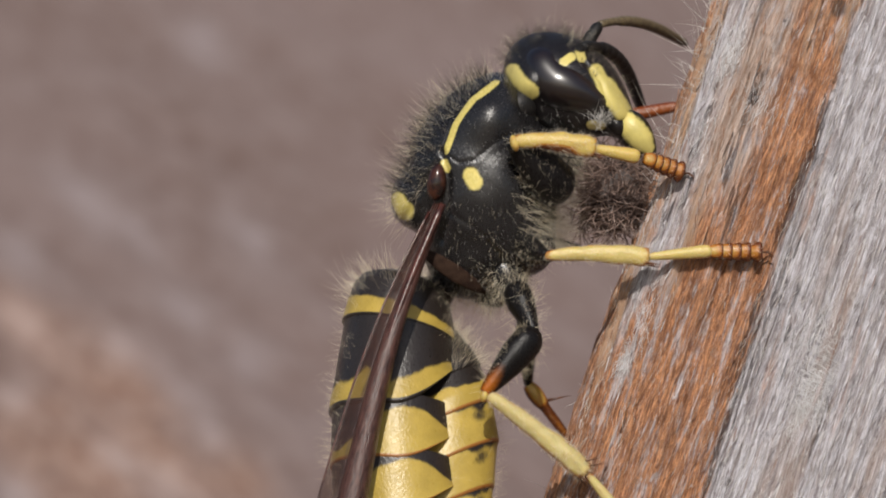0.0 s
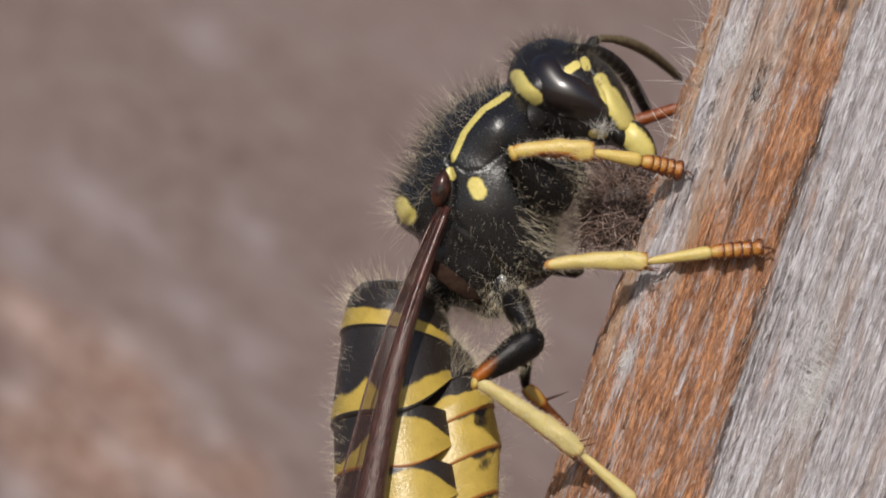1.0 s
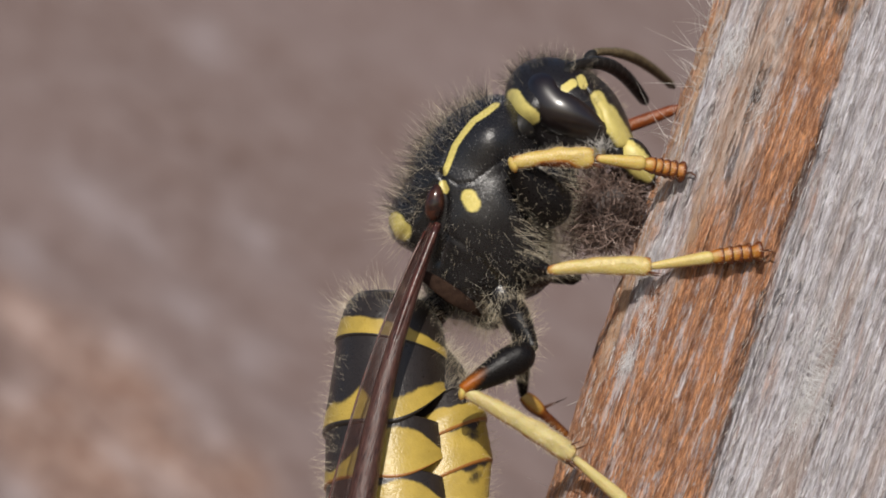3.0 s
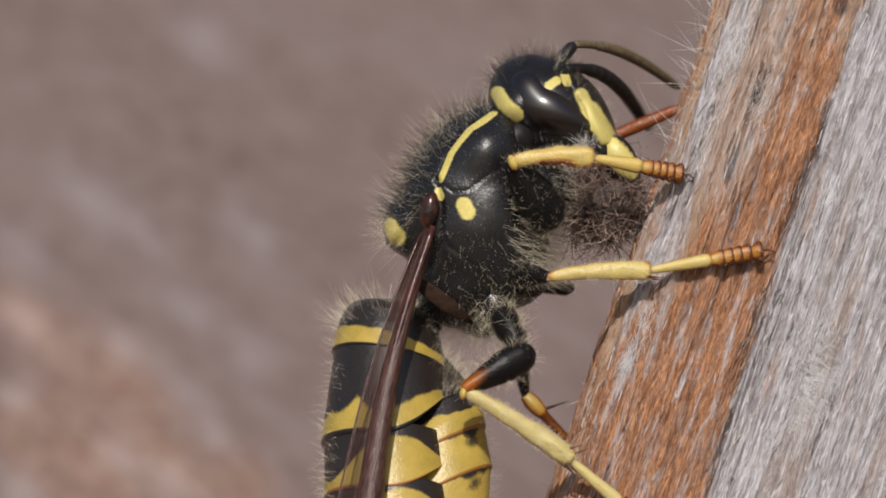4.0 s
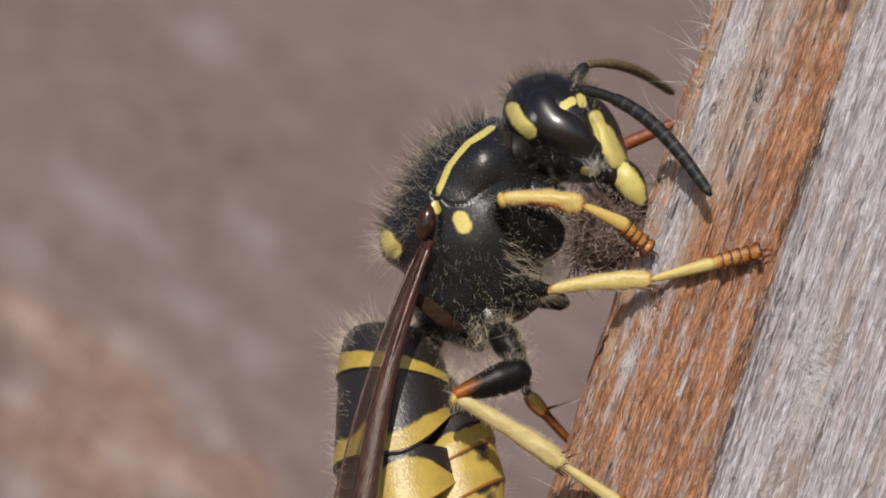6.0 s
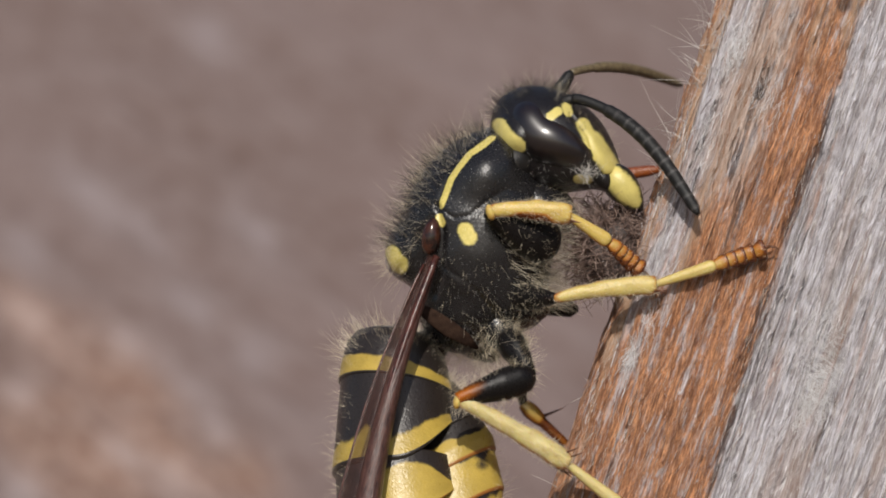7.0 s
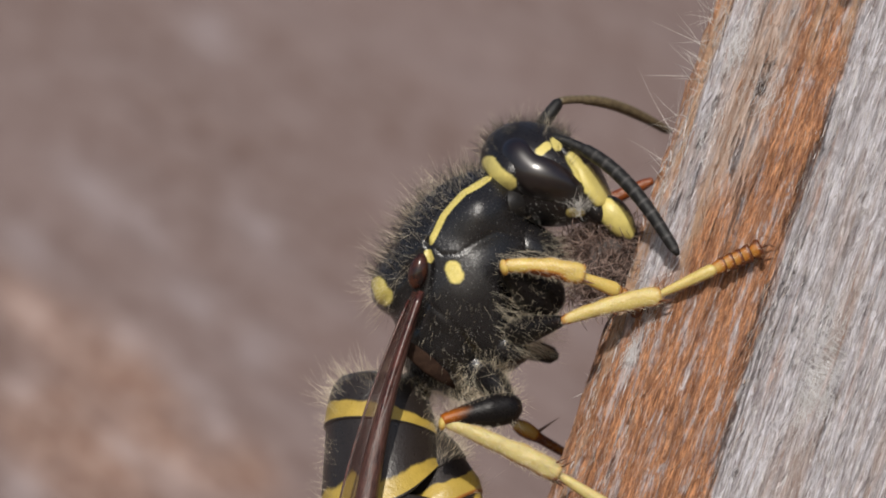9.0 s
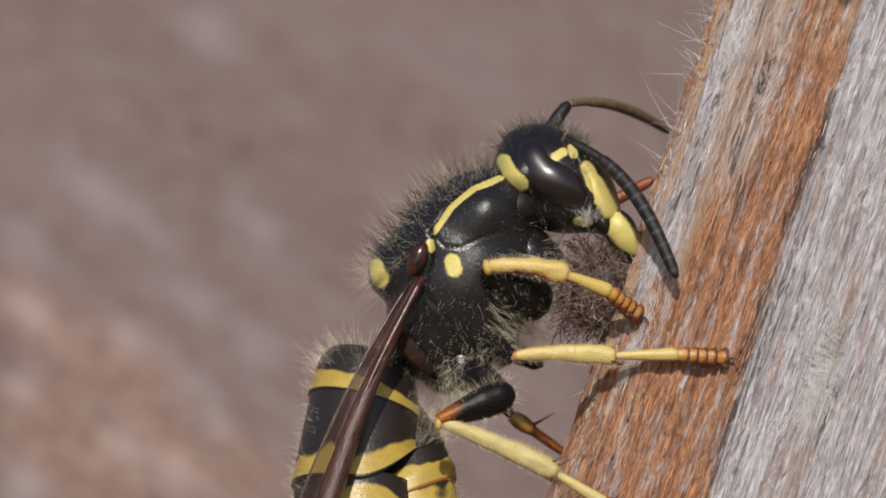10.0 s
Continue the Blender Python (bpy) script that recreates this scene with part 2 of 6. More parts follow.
def backdrop_material():
    """Weathered boards behind: grey-brown, bleached and rusty along a slanting grain."""
    n = Nodes("old_boards")
    turn = n.add("ShaderNodeMapping", vector_type="POINT")
    turn.inputs["Rotation"].default_value = (0, radians(-42), 0)
    flat = n.add("ShaderNodeMapping", vector_type="POINT")
    flat.inputs["Scale"].default_value = (1, 0, 1.3)
    n.put(flat.inputs["Vector"], n.mm)
    n.put(turn.inputs["Vector"], flat.outputs[0])
    n.mm = turn.outputs[0]
    big = n.noise(0.13, (0.6, 1, 1.3), detail=3, rough=0.5, shift=(3.1, 0, 1.7))
    mid = n.noise(0.42, (0.5, 1, 1.5), detail=4, rough=0.6, shift=(1.3, 0, 5.2))
    fine = n.noise(1.3, (0.5, 1, 1.5), detail=4, rough=0.65, shift=(2.3, 0, 8.2))
    col = n.mix(n.ramp(big, 0.35, 0.65), (0.131, 0.086, 0.071), (0.165, 0.116, 0.103))
    col = n.mix(n.ramp(mid, 0.42, 0.68, 0.0, 0.5), col, (0.202, 0.157, 0.149))
    col = n.mix(n.ramp(fine, 0.42, 0.62, 0.0, 0.5), col, (0.232, 0.181, 0.171))
    speck = n.noise(2.4, (0.55, 1, 1.4), detail=4, rough=0.7, shift=(7.3, 0, 2.2))
    col = n.mix(n.ramp(speck, 0.40, 0.62, 0.0, 0.45), col, (0.215, 0.165, 0.158))
    col = n.mix(n.ramp(speck, 0.44, 0.30, 0.0, 0.5), col, (0.085, 0.055, 0.046))
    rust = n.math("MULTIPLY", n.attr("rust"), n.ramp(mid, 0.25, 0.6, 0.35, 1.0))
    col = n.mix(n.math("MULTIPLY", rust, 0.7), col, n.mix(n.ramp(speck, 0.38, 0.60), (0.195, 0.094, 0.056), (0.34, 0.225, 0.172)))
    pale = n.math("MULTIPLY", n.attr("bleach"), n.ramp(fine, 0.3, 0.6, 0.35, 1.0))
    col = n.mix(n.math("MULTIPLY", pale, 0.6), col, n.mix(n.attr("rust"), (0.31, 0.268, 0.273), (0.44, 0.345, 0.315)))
    n.bump(mid, 0.3)
    return n.out(col, 0.8, 0.2)


m_back = backdrop_material()


def ground_material():
    n = Nodes("dry_earth")
    f = n.noise(0.05, detail=6)
    n.bump(f, 3)
    return n.out(n.mix(f, (0.13, 0.10, 0.075), (0.26, 0.21, 0.165)), 0.9, 0.2)


m_ground = ground_material()


# ---- geometry helpers; all lengths in mm, x to the right, y away from the camera, z up ----
def mesh(name, verts, faces, material, mark=None, attr="mark"):
    me = bpy.data.meshes.new(name)
    me.from_pydata([tuple(0.001 * float(c) for c in v) for v in verts], [], [tuple(f) for f in faces])
    me.polygons.foreach_set("use_smooth", [True] * len(me.polygons))
    if mark is not None:
        a = me.attributes.new(attr, "FLOAT", "POINT")
        a.data.foreach_set("value", [float(v) for v in mark])
    me.materials.append(material)
    me.update()
    return me


def part(name, geo, material, parent, origin=(0, 0, 0), label="", at=None, kind=""):
    """Links geometry, given in the thing's reference pose, as one mesh under parent; origin: its pivot."""
    verts, faces, *mark = geo
    o = np.array(origin, float)
    ob = new(name, mesh(name, np.array(verts, float) - o, faces, material, mark[0] if mark else None))
    ob.parent = parent
    ob["pivot"] = [float(c) for c in o]
    base = np.array(parent["pivot"]) if parent is not None and "pivot" in parent else np.zeros(3)
    ob.matrix_basis = at if at is not None else Matrix.Translation([float(c) * 0.001 for c in o - base])
    return tagged(ob, label, kind=kind)


def rings(rows, closed_ends=True):
    """Faces and vertices of rows of equal rings."""
    n, verts, faces = len(rows[0]), [p for r in rows for p in r], []
    for i in range(len(rows) - 1):
        for j in range(n):
            k = (j + 1) % n
            faces.append((i * n + j, i * n + k, (i + 1) * n + k, (i + 1) * n + j))
    if closed_ends:
        faces.append(tuple(reversed(range(n))))
        faces.append(tuple(range((len(rows) - 1) * n, len(rows) * n)))
    return verts, faces


def join(*geos):
    verts, faces, marks = [], [], []
    for g in geos:
        o = len(verts)
        verts += list(g[0])
        faces += [tuple(i + o for i in f) for f in g[1]]
        marks += list(g[2]) if len(g) > 2 else [0.0] * len(g[0])
    return verts, faces, marks


def tube(points, radii, n=14, flat=1.0, mark=None):
    """A round or flattened limb along points; flat squeezes it in depth."""
    P = [Vector(p) for p in points]
    rows, marks = [], []
    for i, p in enumerate(P):
        d = (P[min(i + 1, len(P) - 1)] - P[max(i - 1, 0)]).normalized()
        side = d.cross(Vector((0, 1, 0)))
        side = side.normalized() if side.length > 1e-3 else Vector((1, 0, 0))
        back = side.cross(d).normalized()
        rows.append([tuple(p + float(radii[i]) * (math.cos(a) * side + flat * math.sin(a) * back)) for a in (2 * math.pi * k / n for k in range(n))])
        marks += [mark[i] if mark else 0.0] * n
    v, f = rings(rows)
    return v, f, marks


def limb(length, profile, n=14, flat=0.85, bow=0.0, steps=26, mark=None):
    """A leg segment along +x from 0 to length; profile: (share, radius) pairs; mark: function of the share."""
    s = np.linspace(0, 1, steps)
    r = np.interp(s, [a for a, _ in profile], [b for _, b in profile])
    r = np.convolve(np.pad(r, 1, "edge"), (0.25, 0.5, 0.25), "valid")
    s2 = np.concatenate(([-0.012], s, [1.012]))
    r2 = np.concatenate(([r[0] * 0.5], r, [r[-1] * 0.5]))
    pts = [(length * a, 0, bow * math.sin(math.pi * min(max(a, 0), 1))) for a in s2]
    v, f, marks = tube(pts, r2, n, flat, [mark(a) if mark else 1.0 for a in s2])
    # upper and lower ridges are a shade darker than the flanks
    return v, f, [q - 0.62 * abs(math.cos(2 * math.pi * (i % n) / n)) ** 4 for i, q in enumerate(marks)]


def strokes(x, z, y, lines):
    """How deep a point lies inside any of the strokes: 1 on the line, 0.5 at its half width."""
    best = 0.0
    for width, pts in lines:
        for (ax, az), (bx, bz) in zip(pts, pts[1:]):
            dx, dz = bx - ax, bz - az
            k = min(1, max(0, ((x - ax) * dx + (z - az) * dz) / (dx * dx + dz * dz + 1e-9)))
            d = math.hypot(x - ax - k * dx, z - az - k * dz)
            best = max(best, 1 - 0.5 * d / width)
    return best


def blob(c, y, a, b, d, turn=0.0, bend=0.0, egg=0.0, power=1.0, n=48, m=40, lump=0.0, lines=(), seed=0.0, flatten=None):
    """A rounded body: centre c in the picture plane, depth y; half axes a along turn (degrees clockwise), b across, d in depth."""
    r = radians(turn)
    e1, e2 = (math.cos(r), -math.sin(r)), (math.sin(r), math.cos(r))
    rows, marks = [], []
    for i in range(m + 1):
        th = math.pi * (0.003 + 0.994 * i / m)
        ca, sa = -math.cos(th), math.sin(th) ** power
        k = 1 + egg * ca
        row = []
        for j in range(n):
            ph = 2 * math.pi * j / n
            p1, p2, p3 = a * ca, b * sa * k * math.sin(ph) + bend * (ca * ca - 0.4), d * sa * k * math.cos(ph)
            if lump:
                w = 1 + lump * noise.noise((p1 * 1.3 + seed, p2 * 1.3, p3 * 1.3))
                p1, p2, p3 = p1 * w, p2 * w, p3 * w
            x, z, yy = c[0] + p1 * e1[0] + p2 * e2[0], c[1] + p1 * e1[1] + p2 * e2[1], y + p3
            row.append((x, yy, z))
            marks.append(strokes(x, z, yy, lines) if lines else 0.0)
        rows.append(row)
    v, f = rings(rows)
    return v, f, marks


def oval_field(P, oval):
    """Signed distance, roughly, to an oval (x, z, y, half axes a, b, d, degrees clockwise)."""
    x, z, y, a, b, d, turn = oval
    r = radians(turn)
    dx, dz, dy = P[..., 0] - x, P[..., 2] - z, P[..., 1] - y
    q = np.stack((dx * math.cos(r) - dz * math.sin(r), dx * math.sin(r) + dz * math.cos(r), dy), -1)
    rad = np.array((a, b, d))
    k0, k1 = np.linalg.norm(q / rad, axis=-1), np.linalg.norm(q / rad ** 2, axis=-1) + 1e-9
    return k0 * (k0 - 1) / k1


def line_distance(P, pts):
    """Distance in the picture plane from points to a polyline."""
    best = np.full(P.shape[:-1], 1e9)
    for (ax, az), (bx, bz) in zip(pts, pts[1:]):
        dx, dz = bx - ax, bz - az
        k = np.clip(((P[..., 0] - ax) * dx + (P[..., 2] - az) * dz) / (dx * dx + dz * dz + 1e-9), 0, 1)
        best = np.minimum(best, np.hypot(P[..., 0] - ax - k * dx, P[..., 2] - az - k * dz))
    return best


def star(c, ovals, blend=0.22, n=150, m=120, far=4.5, grooves=(), lines=(), lump=0.02, seed=0.0, y=0.0):
    """One closed skin round several ovals that melt into one another, seen from the point c inside it.
    grooves: (depth, width, polyline) seams pressed into it; lines: (half width, polyline) marks."""
    c = np.array((c[0], y, c[1]))
    th = np.linspace(0.004, math.pi - 0.004, m + 1)[:, None]
    ph = (2 * math.pi * np.arange(n) / n)[None, :]
    D = np.stack((np.sin(th) * np.cos(ph), -np.cos(th) + 0 * ph, np.sin(th) * np.sin(ph)), -1)
    r = np.full(D.shape[:2], far)

    def field(P):
        f = oval_field(P, ovals[0])
        for o in ovals[1:]:
            g = oval_field(P, o)
            h = np.clip(0.5 + 0.5 * (g - f) / blend, 0, 1)
            f = g * (1 - h) + f * h - blend * h * (1 - h)
        return f

    for _ in range(60):
        r = r - 0.8 * field(c + D * r[..., None])
    P = c + D * r[..., None]
    for depth, width, pts in grooves:
        r = r - depth * np.exp(-(line_distance(P, pts) / width) ** 2)
    if lump:
        r = r * (1 + lump * np.array([[noise.noise((x * 1.7 + seed, y * 1.7, z * 1.7)) for x, y, z in row] for row in P]))
    Q = c + D * r[..., None]
    mark = np.zeros(r.shape)
    for width, pts in lines:
        mark = np.maximum(mark, 1 - 0.5 * line_distance(P, pts) / width)
    v, f = rings([[tuple(q) for q in row] for row in Q])
    return v, f, list(mark.ravel())


def split(geo, label):
    """Cuts a skin into plates: label(x, y, z) names the plate of each face."""
    V = np.array(geo[0])
    out = {}
    for face in geo[1]:
        out.setdefault(label(*V[list(face)].mean(axis=0)), []).append(face)
    plates = {}
    for name, faces in out.items():
        used = sorted({i for f in faces for i in f})
        at = {i: k for k, i in enumerate(used)}
        plates[name] = ([geo[0][i] for i in used], [tuple(at[i] for i in f) for f in faces], [geo[2][i] for i in used])
    return plates


def side_of(x, z, pts):
    """Whether a point lies to the left of a polyline that is walked along (its left is positive)."""
    best, s = 1e9, 1.0
    for (ax, az), (bx, bz) in zip(pts, pts[1:]):
        dx, dz = bx - ax, bz - az
        k = min(1, max(0, ((x - ax) * dx + (z - az) * dz) / (dx * dx + dz * dz + 1e-9)))
        d = math.hypot(x - ax - k * dx, z - az - k * dz)
        if d < best - 1e-9:
            best, s = d, dx * (z - az) - dz * (x - ax)
    return s


def surface_points(geo, count, keep=None, seed=1, mid=None):
    """Random places on a mesh with their normals."""
    rng = random.Random(seed)
    V = np.array(geo[0], float)
    quads = [f for f in geo[1] if len(f) == 4]
    Q = np.array(quads)
    n = np.cross(V[Q[:, 2]] - V[Q[:, 0]], V[Q[:, 3]] - V[Q[:, 1]])
    area = np.linalg.norm(n, axis=1)
    mid = V.mean(axis=0) if mid is None else np.array(mid)
    n = n / (area[:, None] + 1e-12)
    flip = np.sign(((V[Q].mean(axis=1) - mid) * n).sum(axis=1))
    n = n * flip[:, None]
    picks = rng.choices(range(len(quads)), weights=area, k=count)
    out = []
    for q in picks:
        u, v = rng.random(), rng.random()
        a, b, c, d = (V[i] for i in quads[q])
        p = (1 - u) * ((1 - v) * a + v * d) + u * ((1 - v) * b + v * c)
        if keep is None or keep(p, n[q]):
            out.append((p, n[q]))
    return out


def hairs(places, length, radius, lean=(0, 0, 0), spread=0.35, curl=0.25, seed=2):
    """Fine tapered hairs, three-sided, in two bends each."""
    rng = random.Random(seed)
    verts, faces = [], []
    for p, nrm in places:
        d = Vector(nrm) + Vector(lean) + Vector([rng.gauss(0, spread) for _ in range(3)])
        d.normalize()
        L = length * rng.uniform(0.45, 1.15)
        c = Vector([rng.gauss(0, curl) for _ in range(3)])
        side = d.orthogonal().normalized()
        other = d.cross(side)
        o = len(verts)
        p = Vector(p) - d * 0.03
        for s, r in ((0, 1.0), (0.35, 0.8), (0.7, 0.55)):
            q = p + d * (L * s) + c * (L * s * s)
            for k in range(3):
                a = 2.0944 * k
                verts.append(tuple(q + radius * r * (math.cos(a) * side + math.sin(a) * other)))
        verts.append(tuple(p + d * L + c * L))
        for i in (0, 3):
            for k in range(3):
                l = (k + 1) % 3
                faces.append((o + i + k, o + i + l, o + i + 3 + l, o + i + 3 + k))
        for k in range(3):
            faces.append((o + 6 + k, o + 6 + (k + 1) % 3, o + 9))
    return verts, faces


def slivers(places, rng):
    """Flat splinters along the grain, split off at one end: each a thin tapered strip with thickness."""
    verts, faces = [], []
    for p, out in places:
        p, out = Vector(p), Vector((out[0], out[1], 0)).normalized()
        along = Vector((0, 0, rng.choice((-1, 1)))) + Vector((rng.gauss(0, 0.07), 0, 0))
        side = out.cross(along).normalized()
        L, w, lift = rng.uniform(0.10, 0.45), rng.uniform(0.004, 0.012), rng.uniform(0.0, 0.05) * rng.random()
        bend, o = rng.gauss(0, 0.05), len(verts)
        for s, k in ((0.0, 0.6), (0.35, 1.0), (0.75, 0.75), (1.0, 0.12)):
            q = p + along * (L * s) + out * (lift * s * s + 0.008) + side * (bend * s * s)
            for e, h in ((-1, -0.012), (1, -0.012), (0.8, 0.005), (-0.8, 0.005)):
                verts.append(tuple(q + side * (w * k * e) + out * h))
        for i in (0, 4, 8):
            for k in range(4):
                faces.append((o + i + k, o + i + (k + 1) % 4, o + i + 4 + (k + 1) % 4, o + i + 4 + k))
        faces.append((o + 12, o + 13, o + 14, o + 15))
    return verts, faces


def thing(name, origin, label, category, kind=""):
    ob = new(name)
    ob["pivot"] = [float(c) for c in origin]
    ob.matrix_basis = Matrix.Translation([0.001 * float(c) for c in origin])
    ob.empty_display_size = 0.002
    return tagged(ob, label, category, kind=kind)


# ---- the place: ground, boards behind, leaning timber post ----
def ground():
    s, z = 60000, -500
    ob = new("ground", mesh("ground", [(-s, -s, z), (s, -s, z), (s, s, z), (-s, s, z)], [(0, 1, 2, 3)], m_ground))
    tagged(ob, "dry bare brown earth under the timber", "ground", kind="structure")


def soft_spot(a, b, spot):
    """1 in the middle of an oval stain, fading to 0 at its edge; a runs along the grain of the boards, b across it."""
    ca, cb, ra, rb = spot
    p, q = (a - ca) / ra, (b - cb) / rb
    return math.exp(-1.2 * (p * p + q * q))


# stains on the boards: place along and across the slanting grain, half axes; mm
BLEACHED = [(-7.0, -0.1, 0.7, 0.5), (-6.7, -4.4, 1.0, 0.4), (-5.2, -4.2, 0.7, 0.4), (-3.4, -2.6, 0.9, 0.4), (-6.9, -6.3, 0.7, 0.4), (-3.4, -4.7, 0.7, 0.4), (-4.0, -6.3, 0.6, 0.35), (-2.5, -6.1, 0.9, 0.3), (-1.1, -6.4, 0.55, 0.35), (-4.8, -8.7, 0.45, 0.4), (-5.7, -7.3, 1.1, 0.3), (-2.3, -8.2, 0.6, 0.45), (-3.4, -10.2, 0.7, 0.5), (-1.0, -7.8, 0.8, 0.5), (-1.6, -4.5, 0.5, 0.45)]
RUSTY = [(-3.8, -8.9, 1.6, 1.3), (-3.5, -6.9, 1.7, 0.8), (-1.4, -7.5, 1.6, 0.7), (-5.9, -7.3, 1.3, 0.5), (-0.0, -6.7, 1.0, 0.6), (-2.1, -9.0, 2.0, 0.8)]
BOARD_SLOPE, BOARD_NEAR = 2.24, (42.0, -8.5)  # depth gained with each mm of height; the near edge's depth and height


def back_wall():
    """A heavy block of old boards just behind the post, its top sloping away; the grain slants down to the right."""
    xs = [-260, -120, -50] + list(np.linspace(-26, 26, 161)) + [50, 120, 260]
    zs = list(np.linspace(0, 24, 121)) + [40, 80, 140]
    front = [(x, BOARD_NEAR[0] + BOARD_SLOPE * h, BOARD_NEAR[1] + h) for h in zs for x in xs]
    w, hn = len(xs), len(zs)
    verts = front + [(x, y, -500.0) for x, y, z in front]
    o = len(front)
    faces = [(r * w + c, r * w + c + 1, (r + 1) * w + c + 1, (r + 1) * w + c) for r in range(hn - 1) for c in range(w - 1)]
    faces += [tuple(i + o for i in reversed(f)) for f in faces]
    loop = list(range(w)) + [r * w + w - 1 for r in range(1, hn)] + [(hn - 1) * w + c for c in reversed(range(w - 1))] + [r * w for r in reversed(range(1, hn - 1))]
    faces += [(loop[k - 1], loop[k - 1] + o, loop[k] + o, loop[k]) for k in range(len(loop))]
    me = mesh("backdrop", verts, faces, m_back)
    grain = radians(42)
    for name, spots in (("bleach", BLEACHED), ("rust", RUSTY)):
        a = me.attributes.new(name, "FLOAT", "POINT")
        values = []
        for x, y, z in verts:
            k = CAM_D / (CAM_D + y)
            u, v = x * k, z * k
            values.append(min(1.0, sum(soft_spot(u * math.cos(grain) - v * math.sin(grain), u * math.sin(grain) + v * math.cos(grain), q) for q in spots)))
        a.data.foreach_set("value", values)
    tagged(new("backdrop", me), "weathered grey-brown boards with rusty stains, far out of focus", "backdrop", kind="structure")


POST_LEAN = 18.5
POST_AT = (4.22, 0.00)
LEAN_M = Matrix.Translation((POST_AT[0] * 0.001, 0, POST_AT[1] * 0.001)) @ pose(0, 0, 0, 0, POST_LEAN, 0)


def post_section(s):
    """The post's outline at arc length s from its left edge (mm): place across, depth, and the outward direction."""
    R, front = 1.4, -1.9
    arc = R * math.pi / 2
    if s < 0:
        return 0.12 * s * s / 6 + 0.02 * abs(s), front + R - s, (-1, 0.1)
    if s < arc:
        a = s / R
        return R - R * math.cos(a), front + R - R * math.sin(a), (-math.cos(a), -math.sin(a))
    return R + (s - arc), front + 0.01 * (s - arc), (0, -1)


def u_v(x, z):
    """Place across and along the grain of a spot on the post's face."""
    dx, dz = x - POST_AT[0], z - POST_AT[1]
    c, k = math.cos(radians(POST_LEAN)), math.sin(radians(POST_LEAN))
    return dx * c - dz * k, dx * k + dz * c


def relief(u, v):
    """Raised fibres and eroded grooves along the grain, mm."""
    h = 0.16 * noise.noise((u * 0.9, v * 0.07, 1.0)) + 0.10 * noise.noise((u * 2.6, v * 0.16, 4.0))
    h += 0.12 * noise.noise((u * 5.5, v * 0.34, 7.0)) + 0.06 * noise.noise((u * 13.0, v * 1.0, 2.0))
    h += 0.035 * noise.noise((u * 3.0, v * 2.2, 12.0)) + 0.05 * noise.noise((u * 8.5, v * 0.7, 17.0))
    # broken scales: one end of each lies proud of the next
    saw = (v * 0.9 + 2.2 * noise.noise((u * 4.2, v * 0.25, 52.0))) % 1.0
    h += 0.05 * saw * saw * max(0.0, 0.3 + noise.noise((u * 2.4, v * 0.5, 61.0)))
    g = noise.noise((u * 3.6, v * 0.11, 20.0))
    return h - 0.10 * max(0.0, 0.10 - abs(g)) / 0.10 * max(0.0, noise.noise((u * 0.8, v * 0.3, 31.0)) + 0.22)


